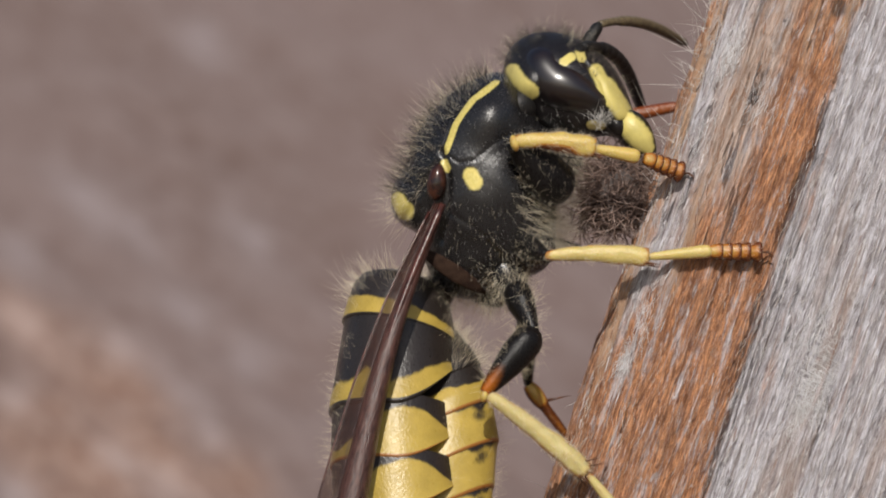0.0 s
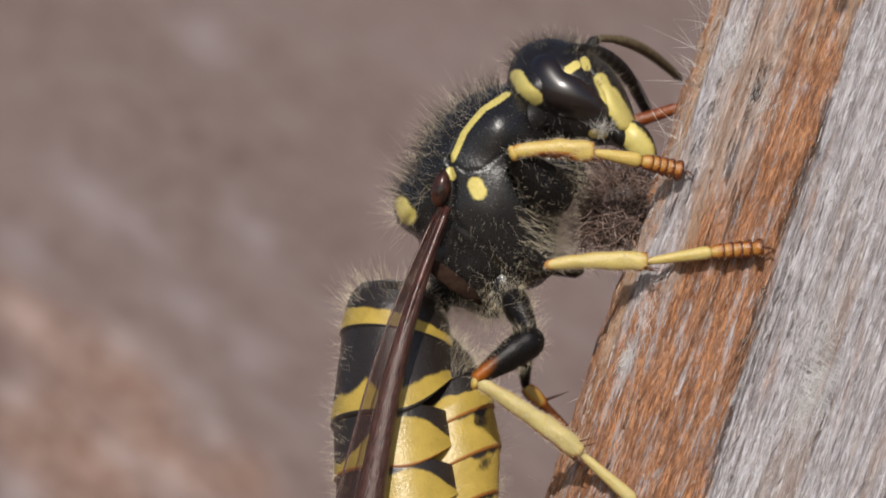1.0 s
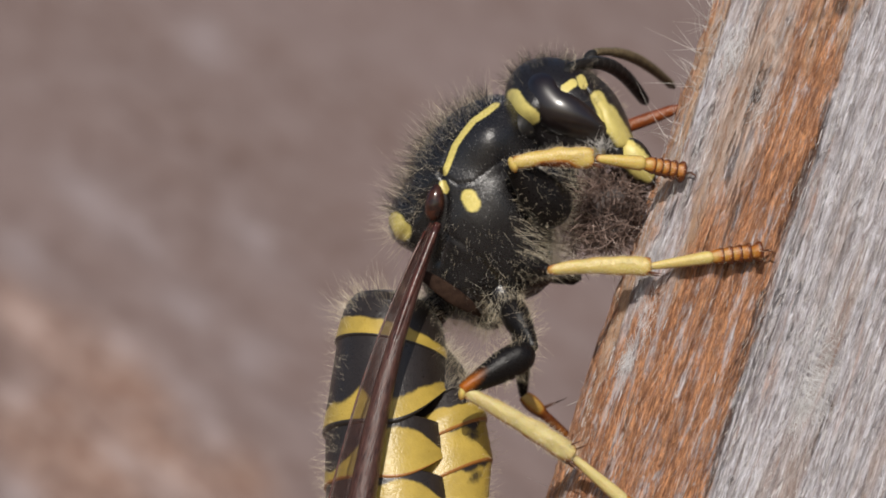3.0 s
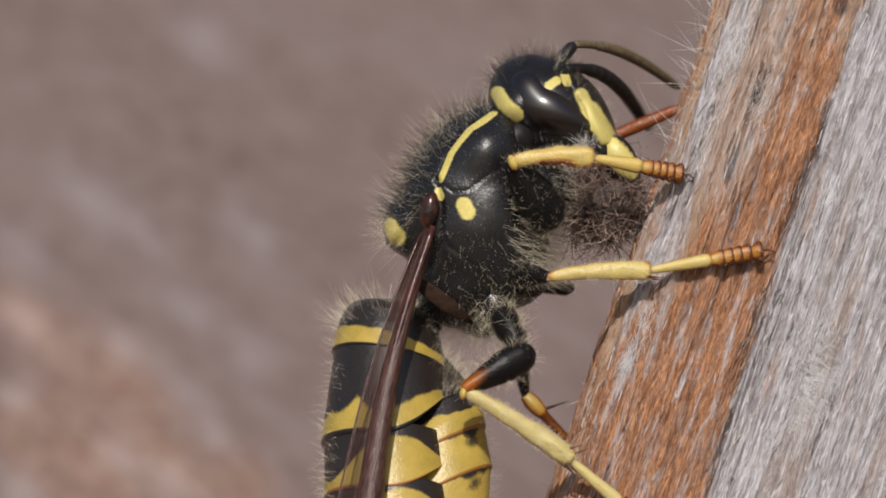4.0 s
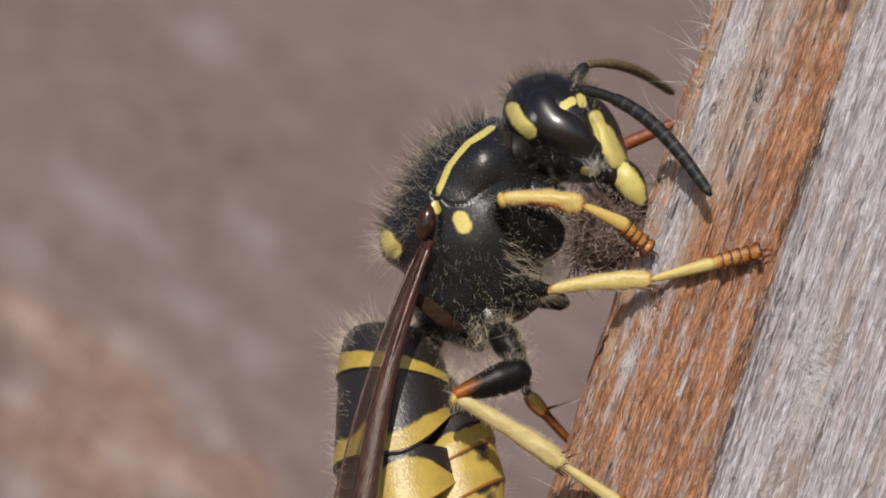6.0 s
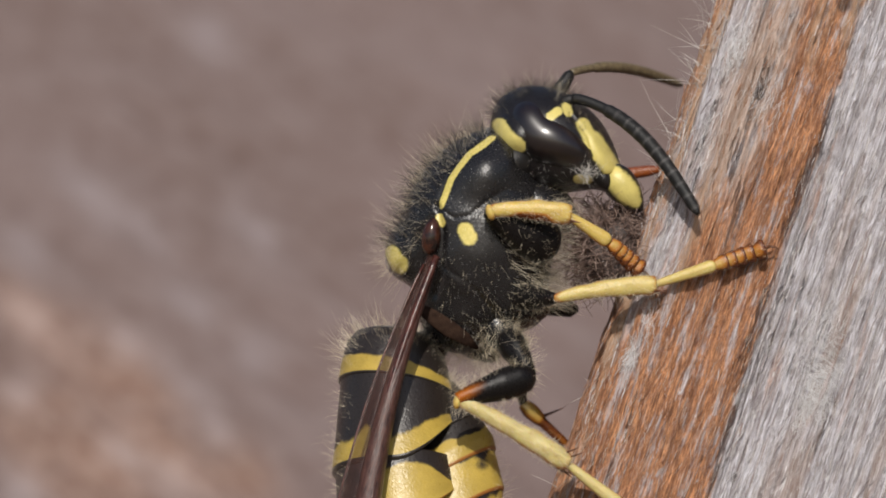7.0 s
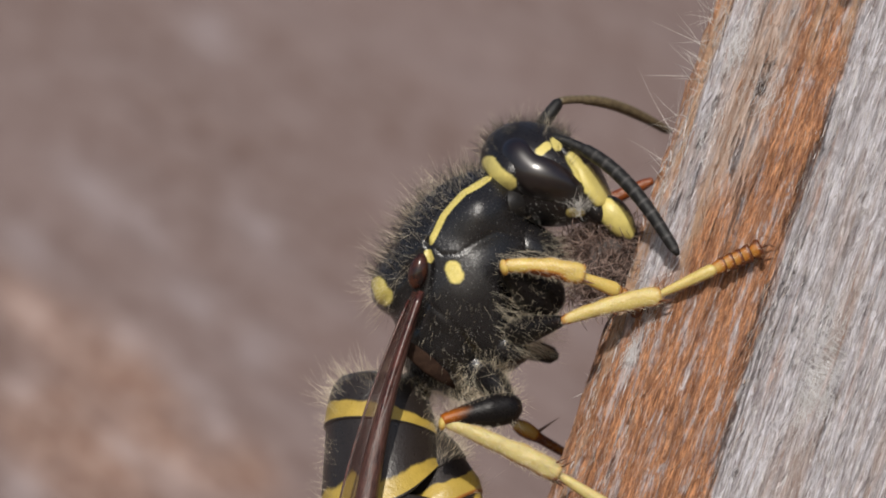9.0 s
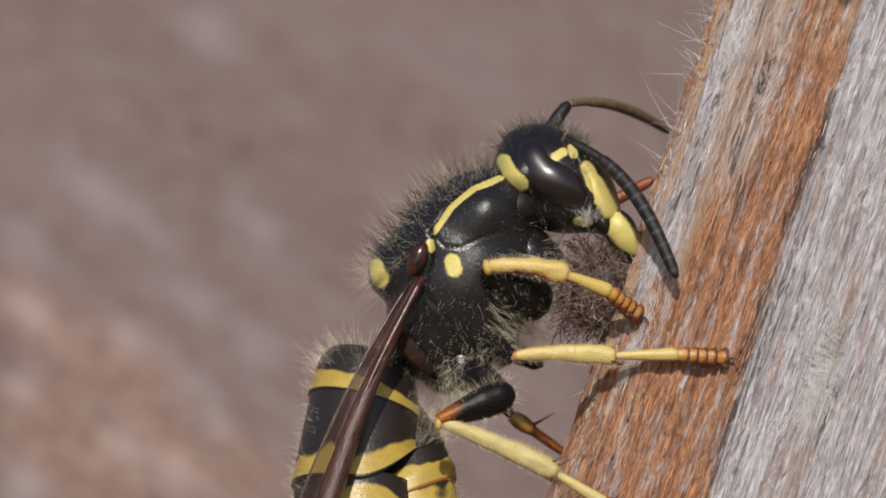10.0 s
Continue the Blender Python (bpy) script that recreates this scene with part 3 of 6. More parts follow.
def post():
    ss = list(np.linspace(-3.0, 9.5, 270)) + [14, 22, 30, 38]
    ss = [-9, -6, -4.4] + ss
    vs = [-560, -200, -60, -20] + list(np.linspace(-8.2, 8.2, 430)) + [14, 30, 60, 110]
    verts, across = [], []
    for v in vs:
        fade = 1.0
        for s in ss:
            u, y, (nu, ny) = post_section(s)
            h = relief(s, v) * fade
            verts.append((u + nu * h, y + ny * h, v))
            across.append(u if s > 0 else 0.3 * s)
        for u, y in ((41, 4), (41, 36), (38, 40), (8, 40), (5, 36)):
            verts.append((u, y, v))
            across.append(20.0)
    n = len(ss) + 5
    rows = [verts[i * n:(i + 1) * n] for i in range(len(vs))]
    v, f = rings(rows)
    me = mesh("timber_post", v, f, m_wood, across, "across")
    knot = me.attributes.new("knot", "FLOAT", "POINT")
    knot.data.foreach_set("value", [max(math.exp(-((p[0] - a) / ra) ** 2 - ((p[2] - b) / rb) ** 2) for a, b, ra, rb in KNOTS) if p[1] < 2 else 0.0 for p in v])
    ob = new("timber_post", me)
    ob["pivot"] = [0.0, 0.0, 0.0]
    ob.matrix_basis = LEAN_M
    tagged(ob, "leaning weathered timber post, silver-grey with orange-brown fresh bands", "post")
    # loose fibres that stand off the surface and along the edge
    rng = random.Random(11)
    edge, face = [], []
    for i in range(160):
        s, v = rng.uniform(-1.2, 0.9), rng.triangular(0.2, 7, 5) if i < 138 else rng.uniform(-7, 7)
        u, y, (nu, ny) = post_section(s)
        edge.append(((u, y, v), (nu * rng.uniform(0.4, 1.0), ny * 0.5, rng.uniform(-0.1, 1.3))))
    amber = []
    for i in range(5200):
        s, v = rng.uniform(0.2, 9), rng.uniform(-7.6, 7.6)
        u, y, (nu, ny) = post_section(s)
        h = relief(s, v)
        q = ((u + nu * h, y + ny * h, v), (nu * 0.16 + rng.gauss(0, 0.16), ny * 0.16, rng.choice((-1, 1))))
        (amber if 0.9 < u + 0.5 * noise.noise((u * 2, v * 0.4, 3)) < 2.9 and rng.random() < 0.75 else face).append(q)
    for p, d in edge[:70]:
        part("fibre", hairs([(p, d)], 0.50, 0.0085, spread=0.4, curl=1.1, seed=rng.randrange(9999)), m_wood_fibre, ob)
    edge = edge[70:]
    part("fibre_fringe", hairs(edge, 0.40, 0.0070, spread=0.4, curl=1.1, seed=4), m_wood_fibre, ob, label="pale frayed wood fibres along the edge", kind="stuff")
    part("fibre_nap", hairs(face, 0.40, 0.0048, spread=0.10, curl=0.12, seed=5), m_wood_fibre, ob, label="pale fibres lying on the weathered wood", kind="stuff")
    part("amber_nap", hairs(amber, 0.32, 0.0048, spread=0.10, curl=0.12, seed=6), m_amber_fibre, ob, label="orange-brown fibres lying on the wood", kind="stuff")
    grey, rusty = [], []
    for i in range(2200):
        s, v = rng.uniform(-0.6, 8.5), rng.uniform(-7.4, 7.4)
        u, y, (nu, ny) = post_section(s)
        h = relief(s, v)
        q = ((u + nu * h, y + ny * h, v), (nu, ny))
        k = u + 0.55 * noise.noise((u * 1.5, v * 0.3, 3))
        (rusty if (0.95 < k < 3.0 or k < 0.18 or v < -3.4 and k < 3.0) and rng.random() < 0.85 else grey).append(q)
    part("grey_splinter_nap", slivers(grey, rng), m_grey_sliver, ob, label="silver-grey splinters lifting off the face", kind="stuff")
    part("brown_splinter_nap", slivers(rusty, rng), m_brown_sliver, ob, label="orange-brown splinters lifting off the face", kind="stuff")
    tufts = []
    for (tx, tz), spread_u, spread_v, count in TUFTS:
        u0, v0 = u_v(tx, tz)
        for _ in range(count):
            u, v = max(0.02, u0 + rng.gauss(0, spread_u)), v0 + rng.gauss(0, spread_v)
            y = -1.9 if u > 1.4 else -0.5 - math.sqrt(max(0.0, 1.96 - (1.4 - u) ** 2))
            tufts.append(((u, y - 0.01, v), (rng.gauss(-0.1, 0.3), -0.16, rng.choice((-1.0, 1.0, 1.0)) * rng.uniform(0.5, 1.0))))
    swept = []
    for _ in range(420):  # a patch combed across the grain
        u, v = u_v(8.14, -2.85)
        u, v = u + rng.gauss(0, 0.22), v + rng.gauss(0, 0.5)
        swept.append(((u, -1.93, v), (1.0, -0.12, -0.25 + 0.25 * rng.gauss(0, 1))))
    part("swept_tuft", hairs(swept, 0.34, 0.0046, spread=0.08, curl=0.16, seed=12), m_white_fibre, ob, label="bleached fibres combed across the grain", kind="stuff")
    part("fibre_tuft", hairs(tufts, 0.30, 0.0048, spread=0.12, curl=0.10, seed=8), m_white_fibre, ob, label="bleached fibres teased off the wood", kind="stuff")
    return ob


# dark pits in the wood: place across and along the grain, half axes
KNOTS = [(2.54, 6.5, 0.20, 0.26), (1.42, 4.05, 0.12, 0.22), (3.75, -0.6, 0.06, 0.3), (3.55, -4.1, 0.08, 0.16)]
# spots where bleached fibres stand up: place, spread across and along the grain, number
TUFTS = [((6.80, 3.35), 0.20, 0.26, 26), ((6.33, 4.36), 0.14, 0.35, 330), ((4.03, -2.41), 0.08, 0.16, 130), ((4.42, -1.61), 0.13, 0.35, 60), ((7.95, -3.42), 0.22, 0.45, 420), ((8.20, -1.86), 0.25, 0.4, 240), ((7.01, 3.26), 0.25, 0.3, 70),
         ((5.70, 2.51), 0.15, 0.4, 90), ((9.01, -2.49), 0.15, 0.5, 90), ((9.39, 1.39), 0.3, 0.8, 110), ((4.58, -0.74), 0.2, 0.5, 80), ((6.58, -5.24), 0.3, 0.4, 80)]

ground()
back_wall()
timber = post()

# ---- the wasp ----
BODY_AT = (0.76, 0.0, 1.32)
wasp = thing("wasp", BODY_AT, "black and yellow hairy wasp scraping fibres from the timber post", "wasp")


def xz(p, y=0.0):
    return (p[0], y, p[1])


def thorax():
    B = BODY_AT
    seam_back = [(1.51, 3.51), (1.30, 3.38), (0.85, 3.14), (0.40, 2.61), (0.10, 1.99)]
    seam_low = [(0.10, 1.99), (0.47, 1.69), (0.82, 1.73), (1.20, 2.01), (1.64, 2.24), (2.20, 2.14)]
    seam_wing = [(0.10, 1.99), (0.20, 1.39), (0.14, 0.64), (-0.05, 0.01)]
    seam_rear = [(0.14, 0.64), (0.70, 0.26), (1.20, -0.36), (1.45, -0.99)]
    skin = star((0.97, 1.14), [
        (1.05, 1.11, 0, 2.200, 1.625, 1.850, 103), (0.68, 1.96, 0, 1.775, 1.150, 1.650, 128), (1.23, 2.54, 0, 1.150, 0.900, 1.825, 129),
        (-0.53, 0.99, 0, 0.650, 0.550, 1.062, 112), (0.55, -0.30, 0, 1.050, 0.950, 1.300, 80), (1.51, 0.16, 0, 1.150, 0.900, 1.475, 60)],
        blend=0.3, n=190, m=150,
        grooves=[(0.03, 0.05, seam_back), (0.02, 0.04, seam_low), (0.09, 0.07, seam_wing), (0.03, 0.06, seam_rear), (0.05, 0.06, [(-0.86, 0.51), (-0.30, 1.32), (0.01, 1.76)])],
        lines=[(0.175, [(0.71, 1.40), (0.78, 1.25)]), (0.074, [(1.41, 3.39), (0.91, 3.10), (0.46, 2.56), (0.20, 1.99)]), (0.175, [(-0.93, 0.99), (-0.78, 0.69)]), (0.087, [(0.14, 1.74), (0.19, 1.61)])])

    def plate(x, y, z):
        if side_of(x, z, seam_back) > 0 and side_of(x, z, seam_low) > 0 and z > 1.61:
            return "collar"
        if x < -0.17 and z < 1.45 and z > 0.39:
            return "scutellum"
        if x < 0.14 or side_of(x, z, seam_back) < 0 and z > 1.89:
            return "thorax_back" if z > 0.51 else "rear_thorax"
        return "thorax_side" if side_of(x, z, seam_rear) > 0 else "rear_thorax"

    labels = {"collar": "glossy black edged with a yellow line", "scutellum": "black with a yellow end spot",
              "thorax_back": "black and densely hairy", "thorax_side": "glossy black with a yellow spot", "rear_thorax": "dull hairy black"}
    for name, g in split(skin, plate).items():
        part(name, g, m_shell, wasp, B, labels[name])
    part("wing_cover", blob((-0.04, 1.31), -1.60, 0.412, 0.212, 0.212, 100, egg=0.12), m_tegula, wasp, B, "shiny blackish brown")
    blade = tube([xz((-0.42, -0.21), -1.28), xz((-0.11, -0.45), -1.32), xz((0.26, -0.74), -1.28), xz((0.60, -0.99), -1.16), xz((0.85, -1.21), -1.0)], [0.100, 0.163, 0.188, 0.138, 0.037], 16, 0.22)
    part("hind_wing", blade, m_hind_wing, wasp, B, "folded translucent brown base of the hind wing")
    joint = blob((1.36, -0.84), -0.75, 0.575, 0.375, 0.450, 60, lump=0.06)
    part("hip_bristles", hairs(surface_points(joint, 500, lambda p, n: n[1] < 0.4, 63), 0.425, 0.0028, lean=(0.2, 0, -0.6), spread=0.45, seed=64), m_hair_gold, wasp, B, "golden bristles", kind="stuff")
    part("hip", blob((1.89, -0.26), -0.95, 0.600, 0.400, 0.425, 20, lump=0.06), m_shell, wasp, B)
    part("hip", blob((1.36, -0.84), -0.75, 0.575, 0.375, 0.450, 60, lump=0.06), m_shell, wasp, B)
    part("hip", blob((1.89, -0.26), 0.95, 0.600, 0.400, 0.425, 20, lump=0.06), m_shell, wasp, B)
    part("hip", blob((1.36, -0.84), 0.75, 0.575, 0.375, 0.450, 60, lump=0.06), m_shell, wasp, B)
    hip = blob((2.39, 1.89), 0, 0.925, 0.575, 1.150, 35, lump=0.08)
    part("front_hip", hip, m_shell, wasp, B, "hairy black")
    part("hip_hair", hairs(surface_points(hip, 700, lambda p, n: n[0] > 0.45, 47), 0.42, 0.0026, lean=(0.5, 0, -0.4), spread=0.3, seed=48), m_hair_gold, wasp, B, "golden hair", kind="stuff")
    part("neck", blob((1.80, 2.86), 0, 0.775, 0.575, 1.375, -20, lines=[(0.085, [(1.62, 3.21), (1.70, 3.01), (1.90, 2.56)])]), m_neck, wasp, B, "dark with a greyish membrane")
    stub = blob((0.78, -1.12), 0.15, 0.62, 0.34, 0.55, 28, lump=0.10)
    part("hind_hip", stub, m_shell, wasp, B, "hairy black")
    part("hip_bristles", hairs(surface_points(stub, 1100, lambda p, n: n[1] < 0.4, 73), 0.46, 0.0023, lean=(0.1, -0.1, -0.7), spread=0.35, seed=74), m_hair_gold, wasp, B, "pale golden bristles", kind="stuff")
    # hair
    mid = xz((0.97, 1.14))
    back = surface_points(skin, 8000, lambda p, n: n[0] < 0.1 and n[2] > -0.75 and side_of(p[0], p[2], seam_back) < 0 and p[0] < 1.26 and p[2] > 0.51 and math.hypot(p[0] + 0.86, p[2] - 0.84) > 0.34, 3, mid)
    part("back_hair", hairs(back, 0.52, 0.0030, spread=0.3, seed=6), m_hair_dark, wasp, B, "dense dark hair", kind="stuff")
    tips = surface_points(skin, 2600, lambda p, n: n[0] < 0.1 and n[2] > -0.8 and side_of(p[0], p[2], seam_back) < 0 and p[0] < 1.32 and p[2] > 0.26, 7, mid)
    part("pale_back_hair", hairs(tips, 0.66, 0.0023, spread=0.35, seed=9), m_hair_pale, wasp, B, "pale hair tips", kind="stuff")
    low = surface_points(skin, 900, lambda p, n: n[1] < 0.35 and (p[0] > 2.08 and p[2] < 1.39 or p[2] < -0.17), 10, mid)
    part("side_hair", hairs(low, 0.300, 0.0024, lean=(0.1, 0, -0.2), spread=0.4, seed=14), m_hair_gold, wasp, B, "fine golden hair", kind="stuff")
    breast = surface_points(skin, 8000, lambda p, n: n[0] > 0.42 + 0.35 * noise.noise((p[0] * 9, p[1] * 9, p[2] * 9)) and -0.36 < p[2] < 1.89, 19, mid)
    part("breast_hair", hairs(breast, 0.85, 0.0027, lean=(0.9, -0.35, -0.5), spread=0.26, curl=0.12, seed=20), m_hair_gold, wasp, B, "long golden hair", kind="stuff")
    nap = surface_points(skin, 1500, lambda p, n: n[1] < 0.3 and -0.5 < n[1] and p[2] > 2.26, 15, mid)
    part("collar_hair", hairs(nap, 0.36, 0.0024, seed=16), m_hair_pale, wasp, B, "pale bristles", kind="stuff")
    flank = surface_points(skin, 1000, lambda p, n: n[1] < -0.3 and p[2] < 0.95 + 0.3 * noise.noise((p[0] * 3, p[1] * 3, p[2] * 3)) and p[0] > 0.1, 71, mid)
    part("flank_hair", hairs(flank, 0.30, 0.0017, lean=(0, -0.1, -1.2), spread=0.25, seed=72), m_hair_pale, wasp, B, "fine pale hanging hair", kind="stuff")
    down = surface_points(skin, 3000, lambda p, n: n[1] < -0.1, 17, mid)
    part("down", hairs(down, 0.10, 0.0018, lean=(0, 0, -0.8), seed=18), m_hair_silver, wasp, B, "very short silvery down", kind="stuff")


thorax()

HEAD_AT = (1.85, 0.0, 3.54)


def head():
    H = HEAD_AT
    stripes = [(0.155, [(1.63, 3.80), (1.76, 3.55), (2.03, 3.31)]), (0.15, [(3.46, 3.72), (3.60, 3.42)]), (0.215, [(3.66, 3.36), (3.92, 2.96), (4.10, 2.66)]),
               (0.100, [(2.75, 3.92), (2.92, 4.04)]), (0.100, [(3.11, 4.14), (3.15, 4.01)]), (0.100, [(3.30, 2.54), (3.52, 2.51)])]
    skull = star((2.85, 3.44), [
        (2.76, 3.51, 0, 1.400, 1.000, 1.475, 35), (2.08, 3.51, 0, 0.600, 0.575, 1.475, 30), (3.66, 3.06, 0, 0.975, 0.46, 1.200, 58), (2.70, 2.83, 0, 1.000, 0.500, 1.150, 15)],
        blend=0.3, n=170, m=130, far=3.6, lines=stripes, lump=0.015, grooves=[(0.06, 0.05, [(3.20, 3.95), (3.58, 3.45), (3.76, 2.70)]), (0.05, 0.05, [(3.76, 2.51), (4.33, 2.66)])])
    ob = part("head", skull, m_head, wasp, H, "black with yellow face stripes")
    for s in (-1, 1):
        eye = star((2.50, 3.62), [(2.93, 3.34, s * 0.74, 0.98, 0.46, 0.80, 33), (2.62, 3.42, s * 1.08, 0.68, 0.50, 0.52, 30), (2.30, 3.88, s * 0.66, 0.50, 0.48, 0.70, 20)], blend=0.30, n=80, m=64, far=2.4,
                   grooves=[(0.06, 0.12, [(2.75, 4.02), (2.90, 4.10)])], lump=0.0, y=s * 0.80)
        part("eye", eye, m_eye, ob, H, "smooth black compound eye")
        jaw = blob((4.31, 2.29), s * 0.62, 0.64, 0.35, 0.38, 54, egg=-0.28, power=1.25, n=56, m=56, lines=[(0.22, [(4.08, 2.58), (4.20, 2.42)]), (0.26, [(4.20, 2.42), (4.40, 2.16)]), (0.16, [(4.40, 2.16), (4.52, 2.00)])])
        j = part("jaw", jaw, m_head, ob, H, "yellow with a dark edge")
        part("socket", blob((3.85, 2.54), s * 0.75, 0.300, 0.212, 0.275, 60), m_head, ob, H)
    crown = surface_points(skull, 5000, lambda p, n: n[2] > 0.2 and p[0] < 3.45 and n[1] > -0.55 and line_distance(p, stripes[0][1]) > 0.2, 21)
    part("crown_hair", hairs(crown, 0.36, 0.0026, lean=(-0.1, 0, 0.35), seed=22), m_hair_dark, ob, H, "dark bristles", kind="stuff")
    part("crown_down", hairs(crown[::6], 0.46, 0.0022, lean=(-0.1, 0, 0.35), seed=27), m_hair_pale, ob, H, "pale bristle tips", kind="stuff")
    chin = surface_points(skull, 1500, lambda p, n: n[2] < -0.1 and n[1] < 0.3 and p[0] > 2.20, 23)
    part("chin_hair", hairs(chin, 0.18, 0.0016, lean=(0.3, 0, -0.2), seed=24), m_hair_silver, ob, H, "short silvery hair", kind="stuff")
    face = surface_points(skull, 1300, lambda p, n: n[0] > 0.3 and n[2] > -0.3, 25)
    part("face_hair", hairs(face, 0.20, 0.0020, seed=26), m_hair_pale, ob, H, "short golden hair", kind="stuff")
    rng = random.Random(29)
    tuft = [((3.50 + rng.gauss(0, 0.1), -1.25 + rng.gauss(0, 0.08), 2.61 + rng.gauss(0, 0.08)), (rng.gauss(0, 0.5), -0.3, 0.7)) for _ in range(90)]
    part("cheek_tuft", hairs(tuft, 0.325, 0.0045, spread=0.4, curl=0.4, seed=28), m_hair_silver, ob, H, "pale clinging fibres", kind="stuff")
    return ob


wasp_head = head()

FEELER_L = 4.062


def feeler(mat, label, arc, thick):
    """A curved jointed antenna along +x, arched towards +z."""
    pts, rad = [], []
    k = 64
    for i in range(k + 1):
        s = i / k
        arch = arc * math.sin(math.pi * s ** 0.8)
        joint = (s * 13) % 1.0
        r = thick * (0.76 + 0.10 * s) if s < 0.20 else thick * (1.0 - 0.06 * math.exp(-((joint - 0.02) / 0.09) ** 2)) * (0.82 + 0.25 * math.sin(math.pi * min(1, s * 1.05)))
        if s > 0.95:
            r *= 1 - 0.55 * (s - 0.95) / 0.05
        pts.append((FEELER_L * s, 0, arch))
        rad.append(r)
    rings_ = [0.0] * 13 + [0.75 * math.exp(-((((i - 10) / 64 * 13) % 1.0 - 0.5) / 0.16) ** 2) for i in range(13, len(pts))]
    ob = part("antenna", tube(pts, rad, 14, mark=rings_), mat, wasp_head, label=label)
    stalk = tube([(-0.42, 0, -0.98), (-0.30, 0, -0.66), (-0.15, 0, -0.32), (-0.03, 0, -0.05), (0.03, 0, 0.04)], [0.11, 0.14, 0.155, 0.13, 0.07], 14)
    part("scape", stalk, m_feeler, ob, label="stout black base of the antenna")
    return ob


near_feeler = feeler(m_feeler, "black jointed antenna", 0.420, 0.152)
far_feeler = feeler(m_far_feeler, "brownish antenna with a pale underside", 0.250, 0.119)

# abdomen: overlapping plates round one axis, back towards -x, belly towards +x
BAND_MID = ((-2.24 + 0.20) / 2, (-1.55 + -1.96) / 2)
BELLY_AT = (BAND_MID[0], 0.0, BAND_MID[1])


def belly_outline(s):
    """Half width at s mm behind the front end of the abdomen, and the shift of its middle."""
    w = np.interp(s, [0, 0.12, 0.35, 0.7, 1.2, 2.0, 3.2, 4.5, 6.0, 7.2, 8.2, 8.7], [0.62, 0.90, 1.06, 1.15, 1.22, 1.30, 1.38, 1.42, 1.36, 1.1, 0.6, 0.12])
    x = np.interp(s, [0, 0.5, 1.2, 3.0, 5.0, 8.7], [0.05, 0.02, 0.0, -0.02, 0.14, 0.7])
    return float(w), float(x)


def abdomen():
    top = BELLY_AT[2] + 0.925
    ends = [0.0, 1.30, 3.28, 4.5, 5.6, 6.6, 7.5]
    root = None
    shells = []
    for i in range(6):
        s0, s1 = ends[i] - (0.3 if i else 0), ends[i + 1]
        rows, marks = [], []
        m, n = 48, 104
        for a in range(m + 1):
            t = a / m
            row = []
            for b in range(n):
                ph = 2 * math.pi * b / n
                cx, cy = -math.cos(ph), math.sin(ph)
                # the rear edge sweeps forward where a plate wraps round to the belly
                k = max(0.0, (cx + 0.05) / 1.05)
                sweep = (0.0 if i == 0 else 1.35 if i == 1 else 1.05) * k ** 1.8
                s = s0 + (s1 - sweep * t - s0) * t
                lip = 1.0 + (0.060 * t ** 3 if i == 1 else 0.035 * t * t) + 0.004 * i - (0.06 if a == m else 0.0) - (0.02 if i == 0 and t < 0.1 else 0)
                w, x = belly_outline(s)
                px = x + w * lip * cx
                row.append((BELLY_AT[0] + px, w * lip * 1.06 * cy, top - s - 0.17 * px * (1.0 if i == 0 else 0.3)))
                flank = 0.5 + 0.5 * cx
                rag = 0.05 * noise.noise((ph * 3.0, i * 3.0, 1.0)) + 0.02 * noise.noise((ph * 11.0, i * 3.0, 1.0))
                if i == 0:
                    edge = 0.60 + 0.20 * flank
                elif i == 1:
                    edge = 0.76 - 0.30 * max(0, flank - 0.48) - 0.13 * math.exp(-((flank - 0.26) / 0.06) ** 2)
                else:
                    edge = 0.31 - 0.10 * math.exp(-((flank - 0.62) / 0.22) ** 2) + 0.50 * math.exp(-((flank - 0.06) / 0.22) ** 2) + 0.3 * math.exp(-((flank - 0.95) / 0.12) ** 2)
                mk = (t - edge - rag) * 5 + 0.5
                marks.append((0.0 if i < 2 else 2.2) if t > 0.955 else min(mk, 1.2))
            rows.append(row)
        g = (*rings(rows), marks)
        shells.append(g)
        if root is None:
            root = part("abdomen", g, m_belly, wasp, BELLY_AT, "black first plate with a narrow yellow band")
        else:
            part("plate", g, m_belly, root, BELLY_AT, "black and yellow banded plate")
    # belly plates: narrower, tucked under the back plates, each overlapping the next
    for i in range(6):
        s0 = 1.35 + 0.95 * i
        rows, marks = [], []
        m, n = 26, 60
        for a in range(m + 1):
            t = a / m
            s = s0 + 1.25 * t
            w, x = belly_outline(s)
            grow = np.interp(s, [1.3, 2.2, 3.2, 4.5, 8], [0.25, 0.70, 1.05, 1.12, 0.6])
            row = []
            for b in range(n):
                ph = 2 * math.pi * b / n
                cx, cy = -math.cos(ph), math.sin(ph)
                lip = 1 + 0.05 * t - (0.025 if a == m else 0)
                px = x + w * 0.74 + grow * lip * cx
                row.append((BELLY_AT[0] + px, grow * lip * 0.80 * cy, top - s + 0.55 * (px - x - w * 0.5)))
                d = abs(ph - math.pi)
                hole = 0.80 * math.exp(-((d - 0.78) / 0.42) ** 2 - ((t - 0.46) / 0.26) ** 2)
                marks.append(2.1 if t > 0.95 and i else min(1.2, (t - (0.3, 0.50, 0.22)[min(i, 2)] + 0.1 * noise.noise((ph * 4, i * 3.0, 2.0))) * 5 + 0.5) - hole - (0.9 if i == 0 else 0.0))
            rows.append(row)
        g = (*rings(rows), marks)
        part("belly_plate", g, m_belly, root, BELLY_AT, "yellow plate with dark spots")
        shells.append(g)
